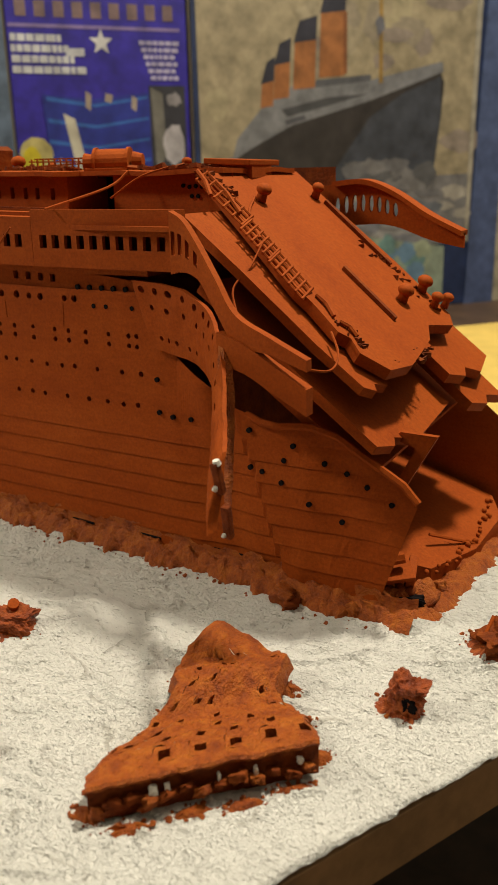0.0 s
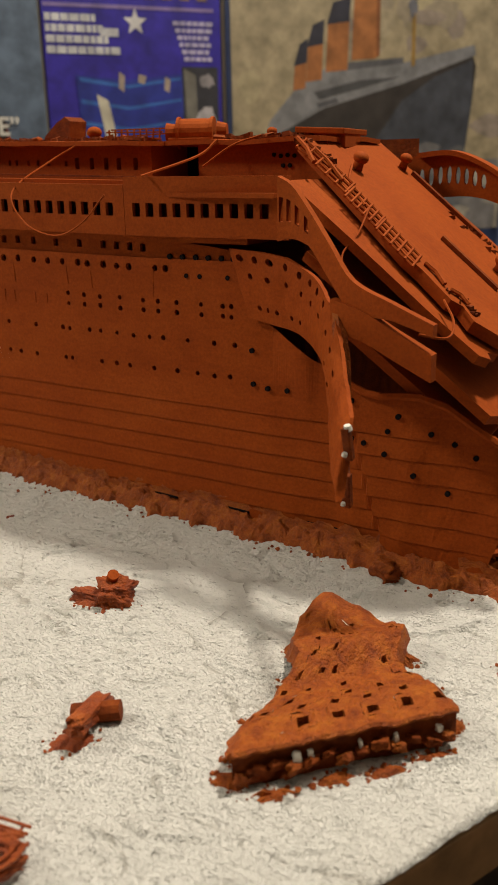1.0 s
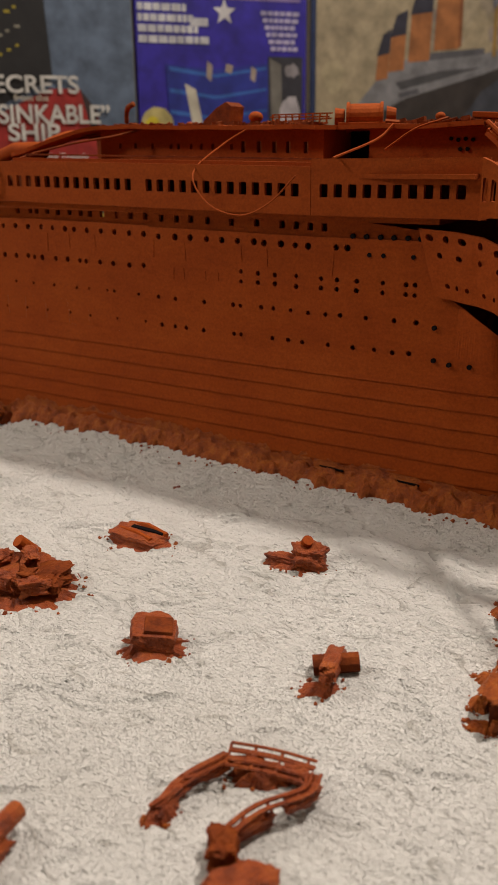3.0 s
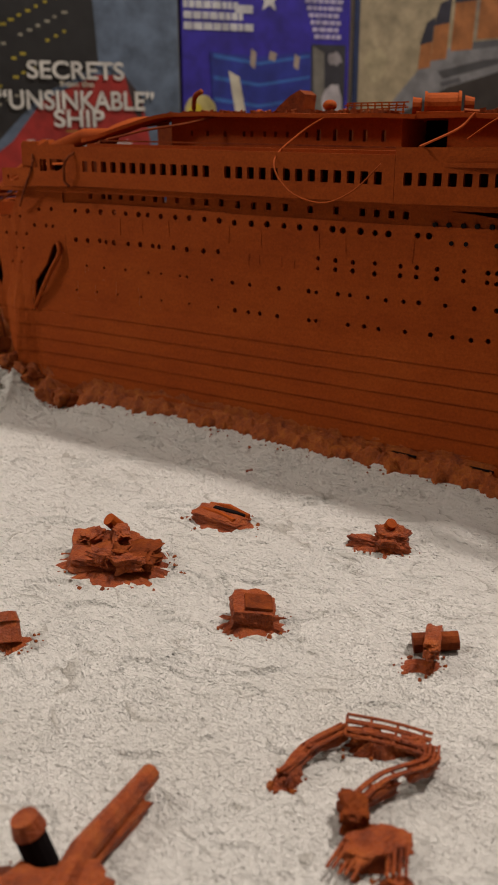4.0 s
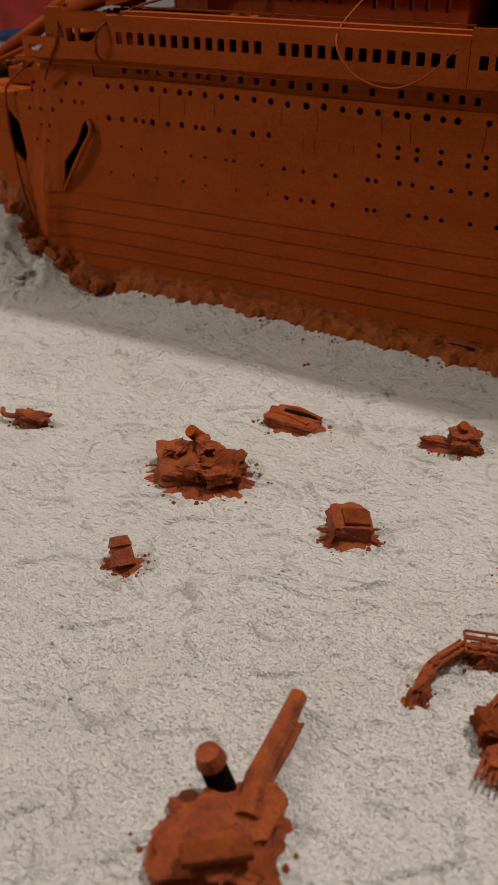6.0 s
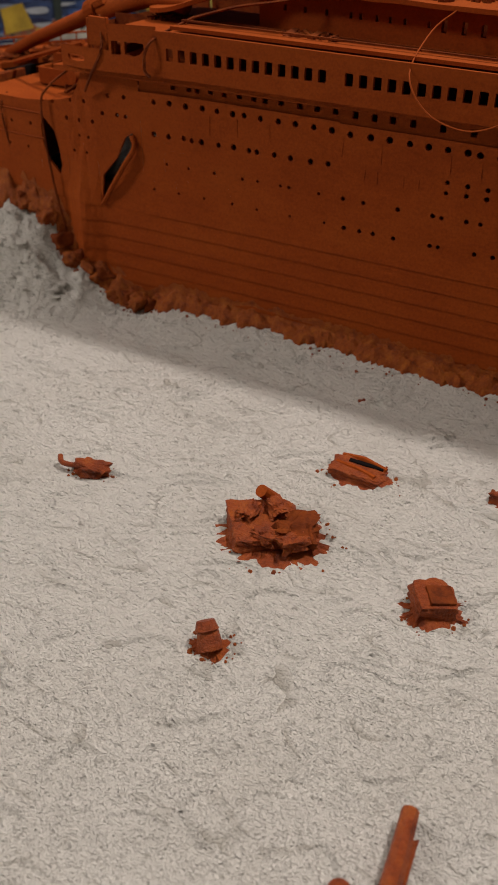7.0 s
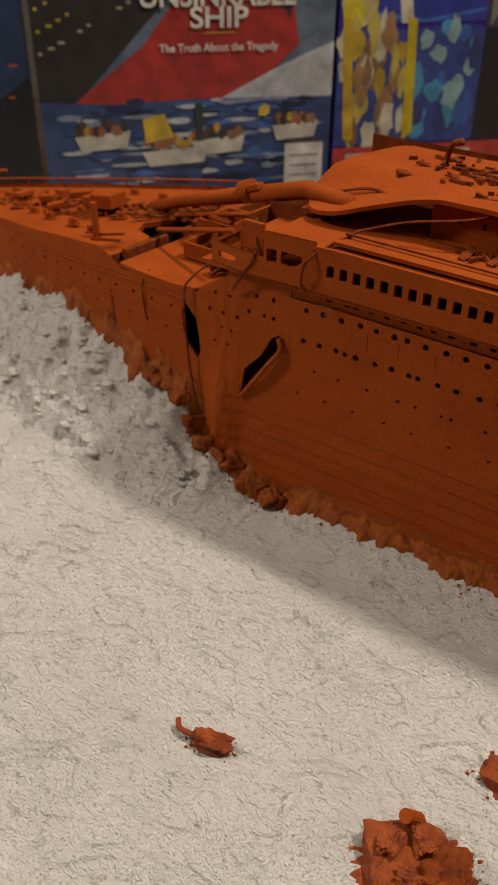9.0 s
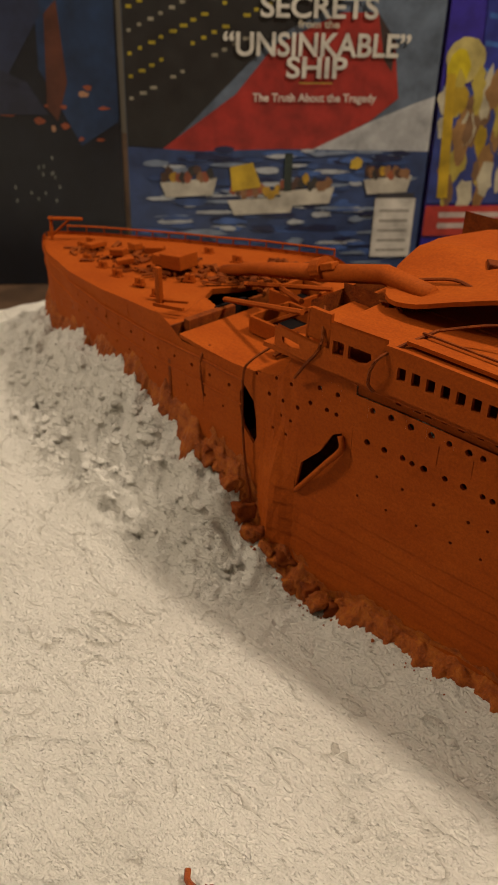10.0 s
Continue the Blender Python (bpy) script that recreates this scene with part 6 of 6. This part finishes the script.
pr.bar(0.1085, 0.1460, 0.0010, 0.0555, (0.62, 0.60, 0.55), "barcode_label")
for k in range(5):
    pr.bar(0.1135, 0.1410, 0.006 + 0.0092 * k, 0.0085 + 0.0092 * k, (0.30, 0.29, 0.26))
pr.bar(0.110, 0.144, 0.0555, 0.0600, (0.05, 0.05, 0.06))
WHITE_INK = (0.62, 0.60, 0.54)
pr.text("SECRETS", 0.047, 0.2010, 0.0225, WHITE_INK, 0.096)
pr.text("from the", 0.047, 0.1935, 0.0080, (0.5, 0.45, 0.35), 0.034)
pr.text("\u201cUNSINKABLE\u201d", 0.047, 0.1725, 0.0245, WHITE_INK, 0.156)
pr.text("SHIP", 0.047, 0.1560, 0.0225, WHITE_INK, 0.051)
pr.bar(0.033, 0.061, 0.1512, 0.1522, (0.4, 0.3, 0.05))
pr.text("The Truth About the Tragedy", 0.047, 0.1372, 0.0090, (0.62, 0.56, 0.50), 0.106)

# the blue magazine-like cover
b = book(0.1565, 0.3435, 0.38, 0.014, ink((0.034, 0.022, 0.30)), "purple-blue hardback with white text blocks and wreck pictures")
pr = Print(b)
pr.bar(0.158, 0.336, 0.2930, 0.2965, (0.22, 0.16, 0.36))
for i in range(9):
    s = 0.166 + 0.019 * i
    pr.bar(s, s + 0.011, 0.3030, 0.3180, (0.20, 0.13, 0.13))
for i, (s, w) in enumerate(((0.16, 0.03), (0.20, 0.035), (0.25, 0.03), (0.293, 0.032))):
    pr.bar(s, s + w, 0.328, 0.352, (0.60, 0.60, 0.62))
star = [(0.2510 + (0.0130 if i % 2 == 0 else 0.0055) * math.sin(math.pi * i / 5), 0.2810 + (0.0130 if i % 2 == 0 else 0.0055) * math.cos(math.pi * i / 5)) for i in range(10)]
pr.shape(star, (0.62, 0.60, 0.60), "printed_star")
for z, w in ((0.2835, 0.048), (0.2735, 0.055), (0.2635, 0.060), (0.2535, 0.072)):
    s = 0.1590
    while s < 0.159 + w:
        l = random.uniform(0.004, 0.010)
        pr.bar(s, min(s + l, 0.162 + w), z - 0.0034, z + 0.0034, (0.55, 0.55, 0.56))
        s += l + 0.0012
pr.bar(0.214, 0.233, 0.2670, 0.2745, (0.5, 0.5, 0.52))
for k in range(6):
    s = 0.291 + 0.0022 * k
    while s < 0.330:
        l = random.uniform(0.003, 0.008)
        pr.bar(s, min(s + l, 0.335), 0.2475 + 0.0068 * (5 - k) - 0.0020, 0.2475 + 0.0068 * (5 - k) + 0.0022, (0.42, 0.38, 0.56))
        s += l + 0.0012
pr.shape([(0.186, 0.2300), (0.24, 0.2260), (0.300, 0.2330), (0.300, 0.155), (0.19, 0.155)], (0.022, 0.035, 0.26))
for k in range(4):
    z = 0.224 - 0.021 * k
    pr.shape([(0.190, z), (0.24, z - 0.006), (0.297, z + 0.003), (0.297, z + 0.0055), (0.24, z - 0.003), (0.190, z + 0.004)], (0.035, 0.13, 0.42))
for s, z, w, h in ((0.231, 0.214, 0.006, 0.020), (0.252, 0.222, 0.008, 0.010), (0.280, 0.214, 0.006, 0.016)):
    pr.shape([(s, z + h), (s + w, z + h * 0.8), (s + w * 0.7, z), (s - w * 0.2, z + h * 0.2)], (0.34, 0.27, 0.22))
pr.shape([(0.206, 0.212), (0.218, 0.206), (0.228, 0.155), (0.216, 0.155)], (0.50, 0.46, 0.36))
pr.bar(0.299, 0.339, 0.150, 0.2400, (0.035, 0.035, 0.045))
pr.shape([(0.301, 0.238), (0.314, 0.232), (0.316, 0.17), (0.304, 0.15)], (0.16, 0.15, 0.13))
pr.blot(0.327, 0.226, 0.008, 0.007, (0.25, 0.23, 0.24), 3)
pr.blot(0.325, 0.180, 0.012, 0.022, (0.45, 0.42, 0.44), 4, 18, 0.12)
pr.blot(0.175, 0.171, 0.017, 0.018, (0.50, 0.42, 0.16), 5, 24, 0.05)
pr.blot(0.170, 0.165, 0.010, 0.014, (0.60, 0.48, 0.03), 6, 18, 0.1)
pr.bar(0.1570, 0.3430, 0.050, 0.150, (0.030, 0.055, 0.24))
for i in range(34):
    pr.blot(0.160 + 0.062 * random.random(), 0.052 + 0.105 * random.random(), random.uniform(0.003, 0.008), random.uniform(0.008, 0.022), random.choice([(0.42, 0.28, 0.03), (0.32, 0.17, 0.07), (0.50, 0.46, 0.34), (0.45, 0.36, 0.08), (0.20, 0.11, 0.06)]), i + 300)
for i in range(26):
    pr.blot(0.226 + 0.070 * random.random(), 0.052 + 0.11 * random.random(), random.uniform(0.004, 0.010), random.uniform(0.006, 0.018), random.choice([(0.03, 0.10, 0.34), (0.05, 0.25, 0.42), (0.20, 0.34, 0.36), (0.03, 0.04, 0.16)]), i + 400)
pr.shape([(0.222, 0.160), (0.231, 0.158), (0.236, 0.060), (0.226, 0.052)], (0.50, 0.38, 0.02))
pr.shape([(0.1600, 0.160), (0.1680, 0.160), (0.1760, 0.055), (0.1660, 0.055)], (0.50, 0.33, 0.03))
pr.bar(0.300, 0.3430, 0.02, 0.150, (0.012, 0.012, 0.022))
pr.bar(0.1570, 0.3430, 0.0200, 0.0480, (0.48, 0.05, 0.04))
for k in range(2):
    pr.bar(0.170, 0.300, 0.027 + 0.010 * k, 0.032 + 0.010 * k, (0.55, 0.45, 0.42))

# the large painted-ship volume
b = book(0.3490, 0.7420, 0.42, 0.030, ink((0.020, 0.035, 0.095)), "large dark blue picture volume with a painted four-funnel liner")
pr = Print(b)


def d_at(x, y):
    """A place on the picture, from its width and height in thousandths of the panel."""
    return 0.349 + (x - 335) * 0.000715, 0.3340 - y * 0.00066


def dshape(pts, col):
    pr.shape([d_at(*p) for p in pts], col)


dshape([(342, -130), (848, -130), (846, 418), (345, 430)], (0.34, 0.28, 0.18))
for i in range(34):
    x, y = random.uniform(350, 835), random.uniform(-120, 250)
    pr.blot(*d_at(x, y), random.uniform(0.010, 0.034), random.uniform(0.008, 0.022), random.choice([(0.36, 0.30, 0.20), (0.30, 0.25, 0.18), (0.38, 0.32, 0.20), (0.27, 0.22, 0.18)]), i + 500, 18, 0.2)
dshape([(345, 275), (420, 245), (560, 300), (846, 290), (846, 418), (345, 430)], (0.20, 0.19, 0.19))
dshape([(395, 262), (420, 235), (500, 200), (640, 160), (770, 108), (780, 130), (776, 190), (764, 300), (640, 318), (470, 290)], (0.040, 0.034, 0.032))
dshape([(560, 300), (640, 190), (700, 150), (772, 120), (776, 190), (764, 300)], (0.055, 0.060, 0.075))
dshape([(395, 262), (405, 225), (450, 172), (500, 140), (640, 128), (775, 95), (778, 112), (640, 162), (500, 203), (430, 240)], (0.20, 0.20, 0.21))
dshape([(480, 178), (560, 158), (640, 150), (560, 172), (490, 190)], (0.07, 0.07, 0.075))
dshape([(540, 130), (640, 119), (640, 129), (540, 142)], (0.10, 0.10, 0.11))
dshape([(485, 196), (520, 186), (524, 194), (490, 203)], (0.09, 0.09, 0.10))
for x0, x1, y0, y1 in ((549, 592, 25, 122), (504, 541, 72, 142), (470, 496, 108, 158), (448, 468, 138, 172)):
    dshape([(x0, y0), (x1, y0 - 6), (x1 - 2, y1), (x0 - 3, y1 + 4)], (0.34, 0.13, 0.045))
    dshape([(x0 - 2, y0), (x1, y0 - 6), (x1 + 2, y0 - 44), (x0 + 8, y0 - 34)], (0.035, 0.035, 0.05))
dshape([(595, 20), (596, 118), (590, 120), (588, 20)], (0.22, 0.08, 0.03))
dshape([(650, -130), (656, -130), (662, 132), (655, 134)], (0.30, 0.18, 0.05))
pr.blot(*d_at(655, 38), 0.006, 0.010, (0.14, 0.14, 0.16), 9)
for i in range(26):
    x, y = random.uniform(350, 840), random.uniform(295, 415)
    pr.blot(*d_at(x, y), random.uniform(0.012, 0.034), random.uniform(0.004, 0.012), random.choice([(0.30, 0.29, 0.28), (0.20, 0.20, 0.22), (0.36, 0.33, 0.28), (0.14, 0.15, 0.17)]), i + 600, 16, 0.25)
for i in range(22):
    x, y = random.uniform(400, 760), random.uniform(262, 330)
    pr.blot(*d_at(x, y), random.uniform(0.014, 0.030), random.uniform(0.006, 0.016), random.choice([(0.15, 0.145, 0.15), (0.10, 0.10, 0.105), (0.19, 0.18, 0.18)]), i + 800, 18, 0.25)
dshape([(640, 400), (795, 425), (795, 560), (640, 545)], (0.28, 0.33, 0.25))
for i in range(14):
    x, y = random.uniform(650, 780), random.uniform(405, 540)
    pr.blot(*d_at(x, y), 0.014, 0.012, random.choice([(0.14, 0.24, 0.34), (0.34, 0.38, 0.26), (0.42, 0.40, 0.28), (0.16, 0.28, 0.26)]), i + 700)
dshape([(862, -130), (905, -130), (905, 560), (842, 560)], (0.08, 0.11, 0.22))
dshape([(838, -130), (850, -130), (842, 418), (836, 418)], (0.40, 0.36, 0.28))
# pale book spine standing at the end
b = book(0.7440, 0.8000, 0.42, 0.030, ink((0.46, 0.40, 0.28)), "pale cream book standing at the end of the row")
